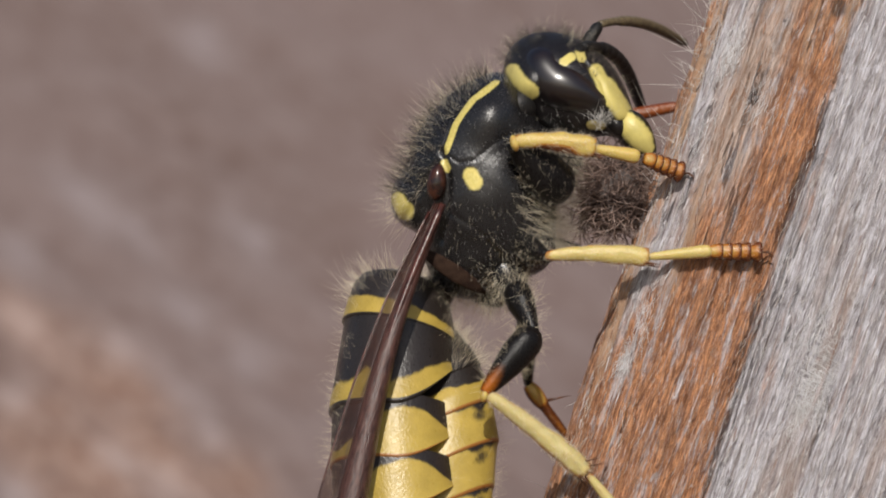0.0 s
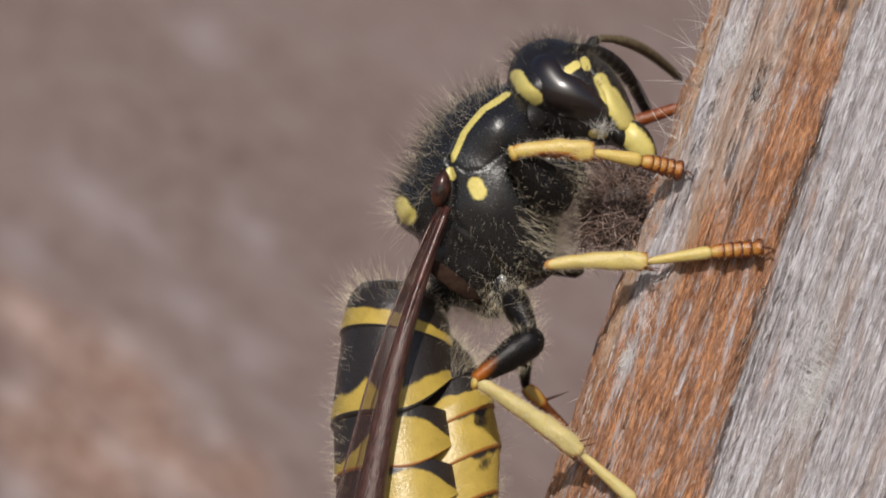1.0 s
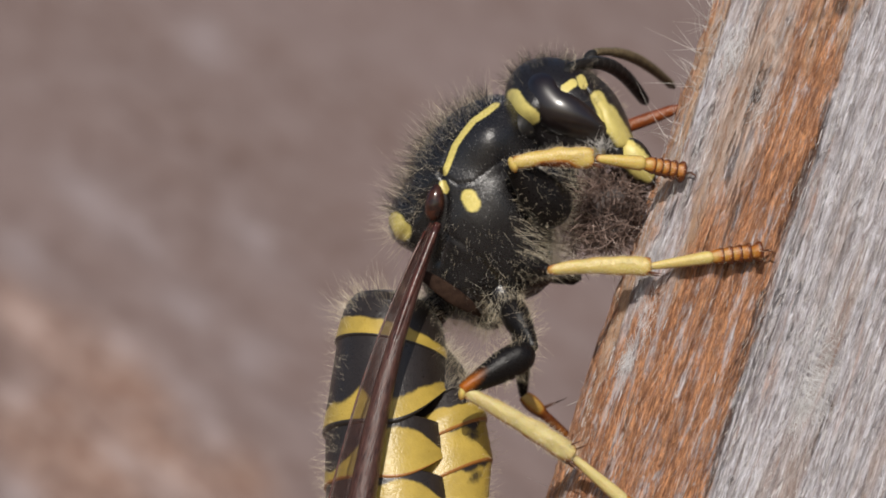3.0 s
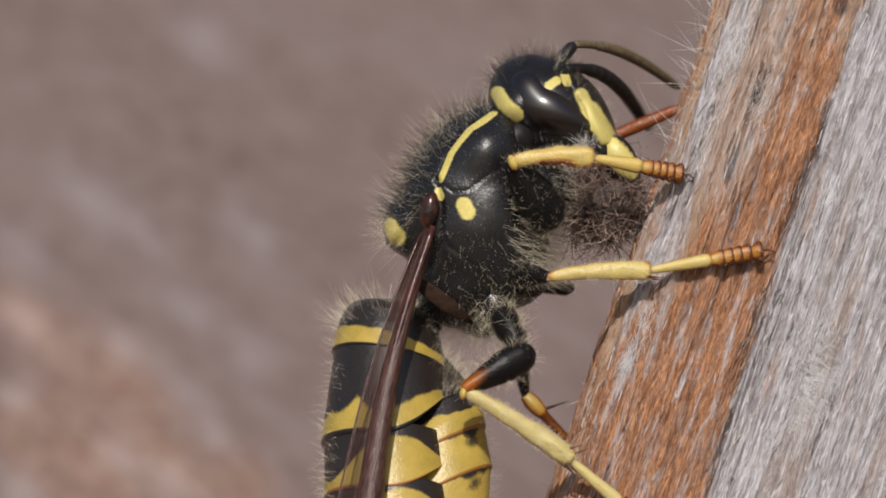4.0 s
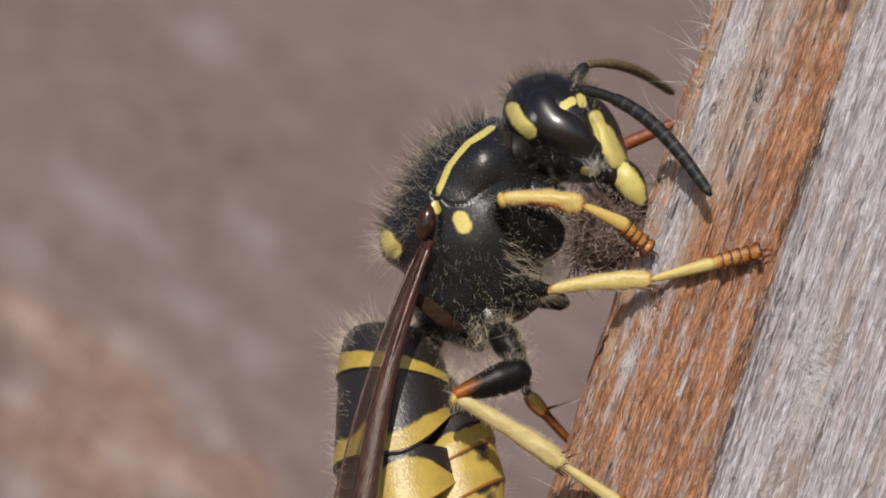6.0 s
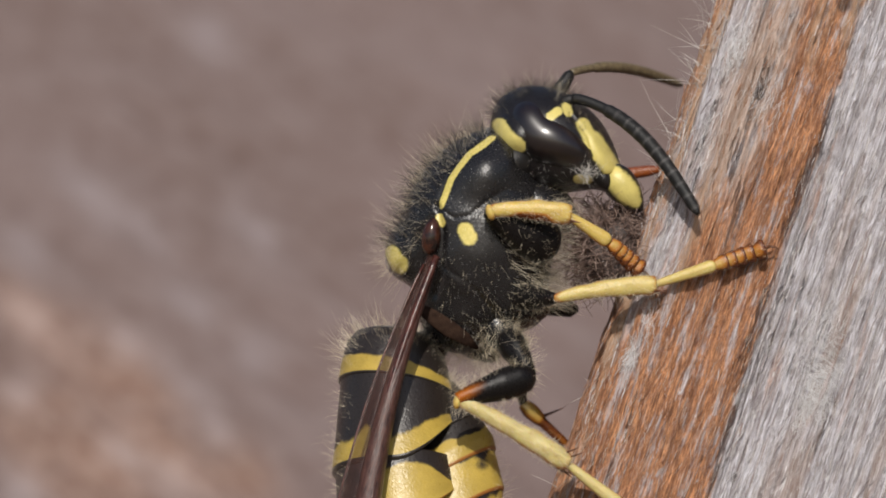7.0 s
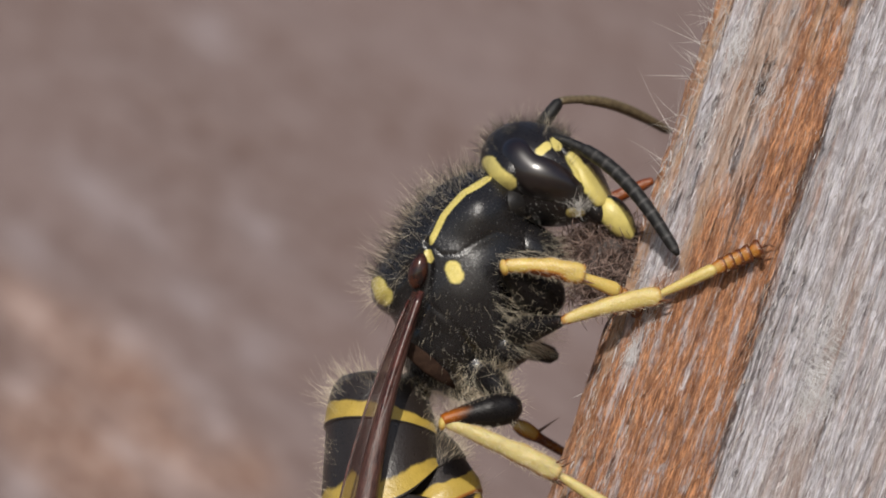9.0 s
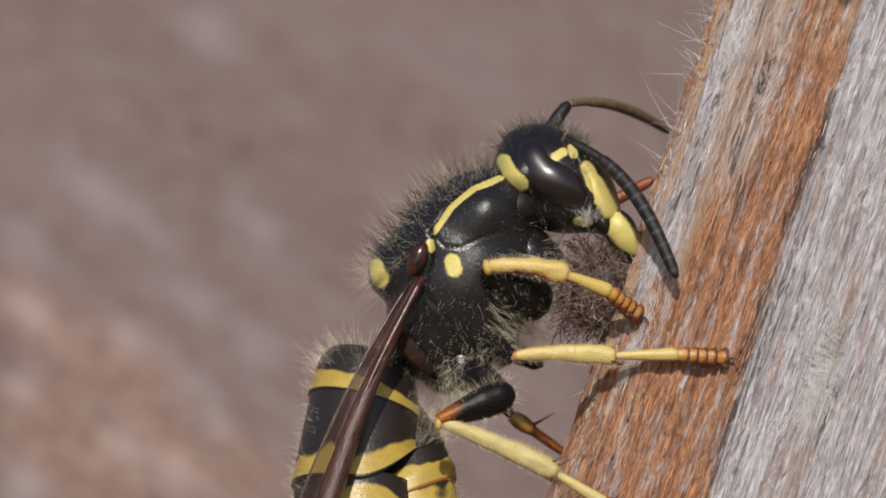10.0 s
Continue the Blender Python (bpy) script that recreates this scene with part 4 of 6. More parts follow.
    part("sting", tube([(BELLY_AT[0] + 0.5, 0, top - 7.2), (BELLY_AT[0] + 0.8, 0, top - 8.8)], [0.6, 0.02]), m_shell, root, BELLY_AT)
    pl = []
    for k, g in enumerate(shells[:5] + shells[6:11]):
        pl += surface_points(g, 420, lambda p, n: abs(n[0]) > 0.72, 30 + k)
    part("fine_hair", hairs(pl, 0.40, 0.0024, lean=(0, 0, 0.1), spread=0.35, seed=40), m_hair_pale, root, BELLY_AT, "sparse golden hair", kind="stuff")
    front = surface_points(shells[0], 1000, lambda p, n: p[2] > top - 0.6, 44)
    part("front_hair", hairs(front, 0.60, 0.0027, lean=(-0.25, 0, 0.4), spread=0.35, seed=45), m_hair_pale, root, BELLY_AT, "long pale hair", kind="stuff")
    under = surface_points(shells[6], 1500, lambda p, n: n[0] > 0.1 and p[2] > top - 2.4, 46)
    part("under_hair", hairs(under, 0.50, 0.0022, lean=(0.2, -0.2, 0.5), spread=0.35, seed=49), m_hair_gold, root, BELLY_AT, "long pale hair", kind="stuff")
    return root


wasp_abdomen = abdomen()

waist_geo = limb(1.9, [(0, 0.52), (0.2, 0.46), (0.42, 0.26), (0.6, 0.34), (1, 0.62)], 20, 1.3, steps=24, mark=lambda a: 0.0)
waist = part("waist", waist_geo, m_shell, wasp, label="short black hairy stalk")
part("waist_hair", hairs(surface_points(waist_geo, 1300, None, 61), 0.58, 0.0024, spread=0.4, seed=62), m_hair_gold, waist, label="pale hair", kind="stuff")

WING_TILT = 15.7
WING_AT = (0.04, -1.75, 0.91)


def droop(d):
    """How far a wing bows back, d mm below its root."""
    return -0.18 * math.sin(math.pi * d / 6.2) if d < 6.2 else 0.0912 * (d - 6.2)


def wing(side):
    """A fore wing folded lengthwise into a long pleated strip that hangs along the abdomen."""
    rows, marks = [], []
    L, k = 11.5, 60
    cols = [(-1.0, 0.02), (-0.92, 0.09), (-0.82, 0.05), (-0.55, 0.0), (-0.34, -0.05), (-0.26, -0.06)]
    cols += [(0.36 - 0.60 * math.cos(a), -0.06 + 0.27 * math.sin(a)) for a in np.linspace(0.1, 2.95, 10)] + [(1.0, -0.08)]
    for i in range(k + 1):
        s = i / k
        w = np.interp(s, [0, 0.06, 0.2, 0.4, 0.6, 0.85, 1.0], [0.13, 0.18, 0.27, 0.40, 0.54, 0.58, 0.14])
        row = []
        for thick in (0.0, 0.022):
            cc = cols if thick == 0 else cols[::-1]
            for u, d in cc:
                row.append((w * u - 0.10 * s + droop(L * s), side * (-(d * w * 2.6) + thick - 0.05 * math.sin(math.pi * s)), -L * s))
                marks.append(1.0 - (0.62 if u < -0.2 else 0.0) - (1.1 * max(0.0, s - 0.25) if u > 0.5 or u < -0.2 else 0.0))
        rows.append(row)
    v, f = rings(rows)
    ob = part("wing", (v, f, marks), m_wing, wasp, label="dark smoky brown folded wing")
    vein = tube([(0.06 - 0.10 * s + 0.02 * math.sin(3 * s) + droop(11.2 * s), side * (0.0 - 0.10 - 0.05 * math.sin(math.pi * s)), -11.2 * s) for s in np.linspace(0, 1, 40)], [0.085 - 0.055 * s for s in np.linspace(0, 1, 40)], 8)
    part("vein", vein, m_wing_vein, ob, label="thick brown leading vein")
    ss = np.linspace(0.02, 0.96, 40)
    half = np.interp(ss, [0, 0.06, 0.2, 0.4, 0.6, 0.85, 1.0], [0.13, 0.18, 0.27, 0.40, 0.54, 0.58, 0.14])
    hem = tube([(-w * 0.98 - 0.10 * q + droop(L * q), side * (-0.05 * w - 0.03 - 0.05 * math.sin(math.pi * q)), -L * q) for q, w in zip(ss, half)], [0.028 - 0.014 * q for q in ss], 8)
    part("vein", hem, m_wing_vein, ob, label="thin brown vein along the fold")
    return ob


m_wing_vein = plain("wing_vein", (0.028, 0.009, 0.007), (0.09, 0.03, 0.022), 5, 0.22, 0.006)
near_wing = wing(1)
far_wing = wing(-1)


# ---- legs: each segment lies along +x from its upper joint ----
def leg_segment(name, geo, mat, label=""):
    return part(name, geo, mat, wasp, label=label)


def fuzz(ob, geo, count, length, seed, mat=None, radius=0.0032, lean=0.6, keep=None):
    part("bristles", hairs(surface_points(geo, count, keep, seed), length, radius, lean=(lean, 0, 0), seed=seed), mat or m_hair_pale, ob, label="fine pale bristles", kind="stuff")


def ends_dark(a):
    return 1.0 - 0.75 * math.exp(-((a - 0.0) / 0.06) ** 2) - 0.55 * math.exp(-((a - 1.0) / 0.04) ** 2)


def tarsus_mark(a):
    return 0.42 + 0.35 * math.sin(a * 4 * 2 * math.pi - 0.8) - 0.35 * a


def foot_geo(L, r):
    """The last joints of a foot: four cupped, overlapping joints and a flared claw joint."""
    geos = []
    for k in range(5):
        a, b = 0.172 * k, 0.172 * k + (0.265 if k < 4 else 0.31)
        q = r * (0.92 + 0.05 * k)
        share = [0.0, 0.12, 0.40, 0.66, 0.84, 0.96, 1.0]
        rad = [q * 0.70, q * 0.78, q * 0.92, q * 1.04, q * 1.12, q * 1.06, q * 0.7] if k < 4 else [q * 0.45, q * 0.55, q * 0.8, q * 1.1, q * 1.15, q * 1.0, q * 0.5]
        v, f, _ = tube([(L * (a + (b - a) * t), 0, 0) for t in share], rad, 14, 0.72)
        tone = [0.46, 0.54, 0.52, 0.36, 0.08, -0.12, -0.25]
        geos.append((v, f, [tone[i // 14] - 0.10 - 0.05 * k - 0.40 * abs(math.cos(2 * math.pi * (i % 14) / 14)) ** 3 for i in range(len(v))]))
    return join(*geos)


def claws(ob, L, r):
    for s in (-1, 1):
        pts = [(L - 0.02, s * r * 0.4, 0), (L + 0.10, s * r * 0.9, 0.02), (L + 0.2, s * r * 1.2, -0.03), (L + 0.24, s * r * 1.2, -0.10)]
        part("claw", tube(pts, [0.028, 0.024, 0.016, 0.004], 8), m_claw, ob, label="brown hooked claw")


def make_leg(shin_l, ankle_l, foot_l, thick, seed, sole=0.96, mat=None, patch=False, fur=1000, knee=0.0):
    mat = mat or m_leg
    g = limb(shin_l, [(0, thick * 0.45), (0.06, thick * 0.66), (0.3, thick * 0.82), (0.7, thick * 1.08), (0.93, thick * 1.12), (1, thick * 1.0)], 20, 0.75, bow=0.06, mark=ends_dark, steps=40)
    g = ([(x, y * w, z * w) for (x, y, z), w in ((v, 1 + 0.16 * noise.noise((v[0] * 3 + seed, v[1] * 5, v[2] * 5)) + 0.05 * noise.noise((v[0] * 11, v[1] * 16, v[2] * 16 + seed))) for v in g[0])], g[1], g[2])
    if patch:  # darker lower flank round the middle of its length
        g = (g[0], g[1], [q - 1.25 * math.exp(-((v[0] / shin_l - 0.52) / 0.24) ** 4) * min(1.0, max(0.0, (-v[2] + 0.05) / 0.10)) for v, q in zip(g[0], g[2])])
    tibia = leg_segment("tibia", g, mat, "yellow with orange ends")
    fuzz(tibia, g, fur, 0.13, seed)
    k = blob((0.035, -0.06 * knee), 0, thick * 1.1 * knee, thick * 0.6 * knee, thick * 0.6, 70, n=20, m=16) if knee else None
    if k:
        part("knee", (k[0], k[1], [0.66 + 0.25 * noise.noise((v[0] * 9, v[1] * 9, v[2] * 9)) for v in k[0]]), m_leg, tibia, label="orange-brown knee")
    for y, z in ((-0.10, -0.12), (0.06, -0.16)):
        part("spur", tube([(shin_l * 0.97, y, z), (shin_l + 0.10, y * 1.4, z * 1.2), (shin_l + 0.24, y * 1.6, z * 1.35)], [0.03, 0.022, 0.004], 8), m_claw, tibia, label="amber spine")
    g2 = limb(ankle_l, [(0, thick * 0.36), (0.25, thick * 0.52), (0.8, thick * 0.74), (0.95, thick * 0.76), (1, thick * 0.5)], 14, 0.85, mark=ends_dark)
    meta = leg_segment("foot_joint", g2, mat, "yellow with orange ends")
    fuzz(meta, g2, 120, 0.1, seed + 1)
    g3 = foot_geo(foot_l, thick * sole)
    foot = leg_segment("foot", g3, m_leg, "orange-brown ringed foot")
    fuzz(foot, g3, 120, 0.1, seed + 2)
    claws(foot, foot_l, thick * 0.6)
    return tibia, meta, foot


def thigh(L, r, label, tip=1.0, bristle=0.2, stripe=0.0):
    g = limb(L, [(0, r * 0.4), (0.05, r * 0.76), (0.15, r * 0.98), (0.4, r), (0.75, r * 0.66), (0.95, r * 0.45), (1, r * 0.36)], 18, 0.9, mark=lambda a: tip * min(1.0, max(0.0, (a - 0.58) * 2.3)), steps=36)
    if stripe:  # the orange runs up along one edge
        g = (g[0], g[1], [q - 0.15 + stripe * max(-0.4, v[2] / r) * min(1.0, max(0.0, v[0] / L * 1.6 - 0.2)) for v, q in zip(g[0], g[2])])
    ob = leg_segment("femur", g, m_thigh, label)
    fuzz(ob, g, 300 if bristle < 0.25 else 480, bristle, 60, radius=0.0032 if bristle < 0.25 else 0.0031, lean=0.6 if bristle < 0.25 else 0.0,
         keep=None if bristle < 0.25 else lambda p, n: abs(n[1]) < 0.55)
    return ob


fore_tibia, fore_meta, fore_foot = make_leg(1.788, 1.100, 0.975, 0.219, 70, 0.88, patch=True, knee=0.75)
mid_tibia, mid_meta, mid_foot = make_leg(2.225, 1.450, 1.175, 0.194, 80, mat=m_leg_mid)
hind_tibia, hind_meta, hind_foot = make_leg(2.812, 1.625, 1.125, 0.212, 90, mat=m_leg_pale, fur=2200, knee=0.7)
fore_femur = thigh(1.875, 0.525, "thick black", 0.0)
mid_femur = thigh(1.500, 0.312, "black with a brown tip", 0.12)
hind_femur = thigh(1.825, 0.365, "black with an orange tip and edge", 1.0, 0.34, 0.85)
hind_base = thigh(1.400, 0.338, "hairy black upper joint", 0.0, 0.46)
for k in (0.93, 0.99):
    spur = part("spur", tube([(2.812 * k, -0.05, 0.15), (2.812 * k + 0.22, -0.1, 0.42)], [0.03, 0.004], 8), m_claw, hind_tibia, label="dark spine")
far_fore = leg_segment("tibia", limb(1.875, [(0, 0.138), (0.5, 0.150), (0.9, 0.125), (1, 0.075)], mark=lambda a: 0.35), m_far, "far orange-brown front leg")
far_hind = leg_segment("tibia", limb(1.600, [(0, 0.13), (0.12, 0.19), (0.30, 0.17), (0.38, 0.115), (0.7, 0.11), (1, 0.08)], mark=lambda a: 0.55 - 0.9 * max(0, a - 0.18) if a < 0.34 else -0.1), m_leg, "far brown hind leg")
far_femur = thigh(1.7, 0.26, "dark brown far hind thigh", 0.35)
part("femur", tube([(1.7, 1.1, -0.10), (2.1, 1.25, -0.20), (2.6, 1.3, -0.36), (3.0, 1.3, -0.47), (3.14, 1.3, -0.50)], [0.20, 0.27, 0.25, 0.19, 0.06], 16), m_thigh, wasp, BODY_AT, "blackish far middle thigh")
part("spur", tube([(0.525, -0.02, 0.10), (0.775, -0.05, 0.62)], [0.04, 0.004], 8), m_claw, far_hind, label="dark spine")

# ---- ball of scraped wood pulp under the jaws ----
PULP_AT = (3.85, 0.0, 0.82)


def pulp_ball():
    ob = thing("wood_pulp_ball", PULP_AT, "round ball of grey-brown chewed wood fibres under the jaws", "wood pulp")
    core = blob((3.77, 0.89), 0, 0.725, 0.825, 0.750, 20, lump=0.45, n=80, m=72)
    part("core", core, m_pulp, ob, PULP_AT)
    rng = random.Random(50)
    geos = []
    for p, n in surface_points(core, 2000, lambda p, n: n[1] < 0.5, 51):
        n = Vector(n)
        d = (n * rng.uniform(0.1, 1.0) + Vector([rng.gauss(0, 0.8) for _ in range(3)])).normalized()
        L = rng.uniform(0.2, 0.6) if rng.random() < 0.6 else rng.uniform(0.6, 1.2)
        pts = [Vector(p) - n * 0.04]
        for i in range(5):
            pts.append(pts[-1] + d * (L / 5))
            d = (d + Vector([rng.gauss(0, 0.22) for _ in range(3)]) - n * 0.16).normalized()
        r = rng.uniform(0.004, 0.013)
        geos.append(tube([tuple(q) for q in pts], [r * 0.8, r, r, r, r * 0.8, r * 0.4], 4))
    v, f, _ = join(*geos)
    part("fibre_tangle", (v, f), m_pulp_fibre, ob, PULP_AT, "tangled pale fibres", kind="stuff")
    return ob


pulp = pulp_ball()

# ---- where the joints are: seconds, x and z in the wasp's middle plane as sighted from the camera, mm ----
SPOT = [(0, 0.72, 1.62), (0.2, 0.74, 2.11), (0.5, 0.62, 1.79), (0.7, 0.66, 1.81), (1, 0.76, 1.32), (1.2, 0.72, 1.11), (1.5, 0.75, 1.34),
    (1.7, 0.70, 1.44), (2, 0.68, 1.18), (2.2, 0.53, 1.08), (2.5, 0.61, 1.05), (2.7, 0.66, 1.16), (3.8, 0.45, 0.88), (4, 0.51, 0.94), (4.2, 0.57, 0.91),
    (4.5, 0.42, 0.62), (4.7, 0.46, 0.96), (5, 0.62, 0.67), (5.2, 0.55, 0.55), (5.5, 0.51, 1.11), (5.7, 0.44, 0.88), (6.8, 0.32, 0.13), (7, 0.47, 0.31),
    (7.2, 0.45, 0.42), (7.5, 0.41, 0.45), (7.7, 0.47, 0.53), (8, 0.46, 0.54), (8.2, 0.38, 0.61), (8.5, 0.20, 0.26), (8.7, 0.26, -0.14),
    (9, 0.16, -0.62), (9.2, 0.10, -0.74), (9.5, 0.14, -0.36), (9.7, 0.13, -0.40), (10, 0.14, -0.51)]
SCUT = [(0, -0.78, 1.07), (0.2, -0.72, 1.55), (0.5, -0.93, 1.35), (0.7, -0.89, 1.24), (1, -0.84, 0.86), (1.2, -0.80, 0.51), (1.5, -0.80, 0.87),
    (1.7, -0.84, 1.03), (2, -0.93, 0.62), (2.2, -1.09, 0.43), (2.5, -0.97, 0.44), (2.7, -0.89, 0.63), (3.8, -1.01, 0.38), (4, -1.01, 0.47),
    (4.2, -0.97, 0.56), (4.5, -1.13, 0.21), (4.7, -1.03, 0.43), (5, -0.97, 0.14), (5.2, -1.05, 0.09), (5.5, -1.01, 0.70), (5.7, -1.11, 0.48),
    (6.8, -1.16, -0.44), (7, -1.06, -0.22), (7.2, -1.12, -0.01), (7.5, -1.19, -0.11), (7.7, -1.16, -0.01), (8, -1.15, 0.04), (8.2, -1.27, 0.26),
    (8.5, -1.46, -0.15), (8.7, -1.40, -0.58), (9, -1.45, -1.02), (9.2, -1.55, -1.11), (9.5, -1.51, -0.69), (9.7, -1.49, -0.60), (10, -1.48, -0.66)]
CHEEK = [(0, 1.82, 3.76), (0.2, 2.22, 4.26), (0.5, 1.57, 4.06), (0.7, 1.96, 3.90), (1, 1.85, 3.54), (1.2, 1.45, 3.45), (1.5, 1.99, 3.58),
    (1.7, 1.95, 3.72), (2, 1.89, 3.42), (2.2, 1.45, 3.33), (2.5, 1.45, 3.50), (2.7, 1.85, 3.25), (3.8, 1.45, 3.07), (4, 1.43, 3.23), (4.2, 1.67, 2.96),
    (4.5, 1.48, 2.78), (4.7, 1.44, 2.93), (5, 1.58, 2.89), (5.2, 1.37, 2.86), (5.5, 1.82, 3.27), (5.7, 1.86, 3.10), (6.8, 0.94, 2.31), (7, 1.40, 2.46),
    (7.2, 1.60, 2.42), (7.5, 1.54, 2.70), (7.7, 1.87, 2.72), (8, 1.80, 2.73), (8.2, 2.17, 2.82), (8.5, 1.56, 2.27), (8.7, 1.44, 2.07), (9, 1.16, 1.55),
    (9.2, 0.85, 1.51), (9.5, 1.43, 1.88), (9.7, 1.47, 1.68), (10, 1.45, 1.52)]
EYE_TIP = [(0, 3.63, 3.10), (0.2, 3.80, 3.14), (0.5, 3.41, 3.23), (0.7, 3.71, 2.86), (1, 3.74, 2.76), (1.2, 3.39, 2.89), (1.5, 3.76, 2.81),
    (1.7, 3.76, 2.94), (2, 3.70, 2.70), (2.2, 3.26, 2.74), (2.5, 3.26, 2.79), (2.7, 3.64, 2.50), (3.8, 3.30, 2.42), (4, 3.20, 2.54), (4.2, 3.55, 2.29),
    (4.5, 3.19, 2.33), (4.7, 3.31, 2.18), (5, 3.37, 2.28), (5.2, 3.18, 2.24), (5.5, 3.49, 2.27), (5.7, 3.54, 2.14), (6.8, 2.94, 1.75), (7, 3.31, 1.77),
    (7.2, 3.35, 1.71), (7.5, 3.31, 1.85), (7.7, 3.43, 1.84), (8, 3.38, 1.73), (8.2, 3.58, 1.89), (8.5, 3.29, 1.31), (8.7, 3.22, 1.34), (9, 2.97, 1.00),
    (9.2, 2.78, 1.01), (9.5, 3.09, 1.16), (9.7, 3.16, 1.00), (10, 3.16, 0.74)]
BAND_BACK = [(0, -2.07, -1.19), (0.2, -2.13, -0.80), (0.5, -2.38, -1.18), (0.7, -2.35, -1.22), (1, -2.24, -1.55), (1.2, -2.08, -1.82),
    (1.5, -2.17, -1.36), (1.7, -2.24, -1.34), (2, -2.25, -1.74), (2.2, -2.36, -1.98), (2.5, -2.34, -2.00), (2.7, -2.30, -1.62), (3.8, -2.30, -1.99),
    (4, -2.40, -1.89), (4.2, -2.30, -1.94), (4.5, -2.38, -2.32), (4.7, -2.35, -2.01), (5, -2.36, -2.26), (5.2, -2.28, -2.54), (5.5, -2.30, -2.04),
    (5.7, -2.37, -2.31), (6.8, -2.34, -2.85), (7, -2.38, -2.61), (7.2, -2.48, -2.68), (7.5, -2.48, -2.84), (7.7, -2.48, -2.78), (8, -2.58, -2.67),
    (8.2, -2.58, -2.86), (8.5, -2.81, -3.34), (8.7, -2.78, -3.42), (9, -2.72, -3.73), (9.2, -2.78, -3.89), (9.5, -2.88, -3.46), (9.7, -2.90, -3.32),
    (10, -3.02, -3.04)]
BAND_BELLY = [(0, 0.26, -1.69), (0.2, 0.24, -1.24), (0.5, 0.03, -1.59), (0.7, 0.09, -1.60), (1, 0.20, -1.96), (1.2, 0.35, -2.20), (1.5, 0.20, -1.94),
    (1.7, 0.20, -1.76), (2, 0.24, -2.15), (2.2, 0.10, -2.35), (2.5, 0.20, -2.38), (2.7, 0.05, -2.12), (3.8, 0.07, -2.37), (4, 0.01, -2.33),
    (4.2, 0.10, -2.34), (4.5, 0.10, -2.63), (4.7, -0.00, -2.32), (5, 0.22, -2.66), (5.2, 0.18, -2.79), (5.5, 0.11, -2.33), (5.7, 0.04, -2.52),
    (6.8, 0.07, -3.15), (7, 0.12, -2.94), (7.2, 0.00, -2.95), (7.5, -0.06, -3.09), (7.7, -0.01, -2.91), (8, -0.05, -2.86), (8.2, -0.21, -2.83),
    (8.5, -0.28, -3.31), (8.7, -0.21, -3.55), (9, -0.25, -4.00), (9.2, -0.34, -4.05), (9.5, -0.38, -3.65), (9.7, -0.44, -3.60), (10, -0.62, -3.64)]
WING_ROOT = [(0, -0.02, 1.07), (0.2, -0.03, 1.60), (0.5, -0.13, 1.31), (0.7, -0.10, 1.34), (1, 0.04, 0.91), (1.2, -0.05, 0.58), (1.5, 0.01, 0.89),
    (1.7, -0.05, 1.06), (2, -0.05, 0.74), (2.2, -0.26, 0.55), (2.5, -0.17, 0.66), (2.7, -0.15, 0.65), (3.8, -0.28, 0.51), (4, -0.28, 0.54),
    (4.2, -0.24, 0.44), (4.5, -0.31, 0.21), (4.7, -0.34, 0.49), (5, -0.13, 0.22), (5.2, -0.26, 0.11), (5.5, -0.24, 0.76), (5.7, -0.33, 0.48),
    (6.8, -0.43, -0.31), (7, -0.28, -0.19), (7.2, -0.35, -0.01), (7.5, -0.38, 0.01), (7.7, -0.34, 0.03), (8, -0.29, 0.14), (8.2, -0.46, 0.26),
    (8.5, -0.53, -0.12), (8.7, -0.59, -0.64), (9, -0.65, -1.07), (9.2, -0.72, -1.30), (9.5, -0.68, -0.72), (9.7, -0.59, -0.75), (10, -0.62, -0.79)]
WING_END = [(0, -2.06, -5.15), (0.2, -2.38, -5.17), (0.5, -2.41, -5.34), (0.7, -2.54, -5.35), (1, -1.68, -5.11), (1.2, -1.55, -5.36),
    (1.5, -1.49, -5.11), (1.7, -2.05, -5.34), (2, -1.55, -5.33), (2.2, -1.49, -5.32), (2.5, -1.30, -5.31), (2.7, -1.80, -5.31), (3.8, -2.05, -5.43),
    (4, -1.68, -5.18), (4.2, -1.80, -5.31), (4.5, -1.62, -5.32), (4.7, -2.56, -5.32), (5, -1.51, -5.32), (5.2, -1.57, -5.32), (5.5, -2.01, -5.33),
    (5.7, -1.83, -5.33), (6.8, -1.87, -5.50), (7, -1.75, -5.38), (7.2, -2.12, -5.51), (7.5, -1.88, -5.40), (7.7, -2.13, -5.53), (8, -2.08, -5.42),
    (8.2, -2.39, -5.43), (8.5, -2.34, -5.44), (8.7, -1.90, -5.45), (9, -1.78, -5.60), (9.2, -1.90, -5.61), (9.5, -2.09, -5.50), (9.7, -2.34, -5.63),
    (10, -2.59, -5.51)]
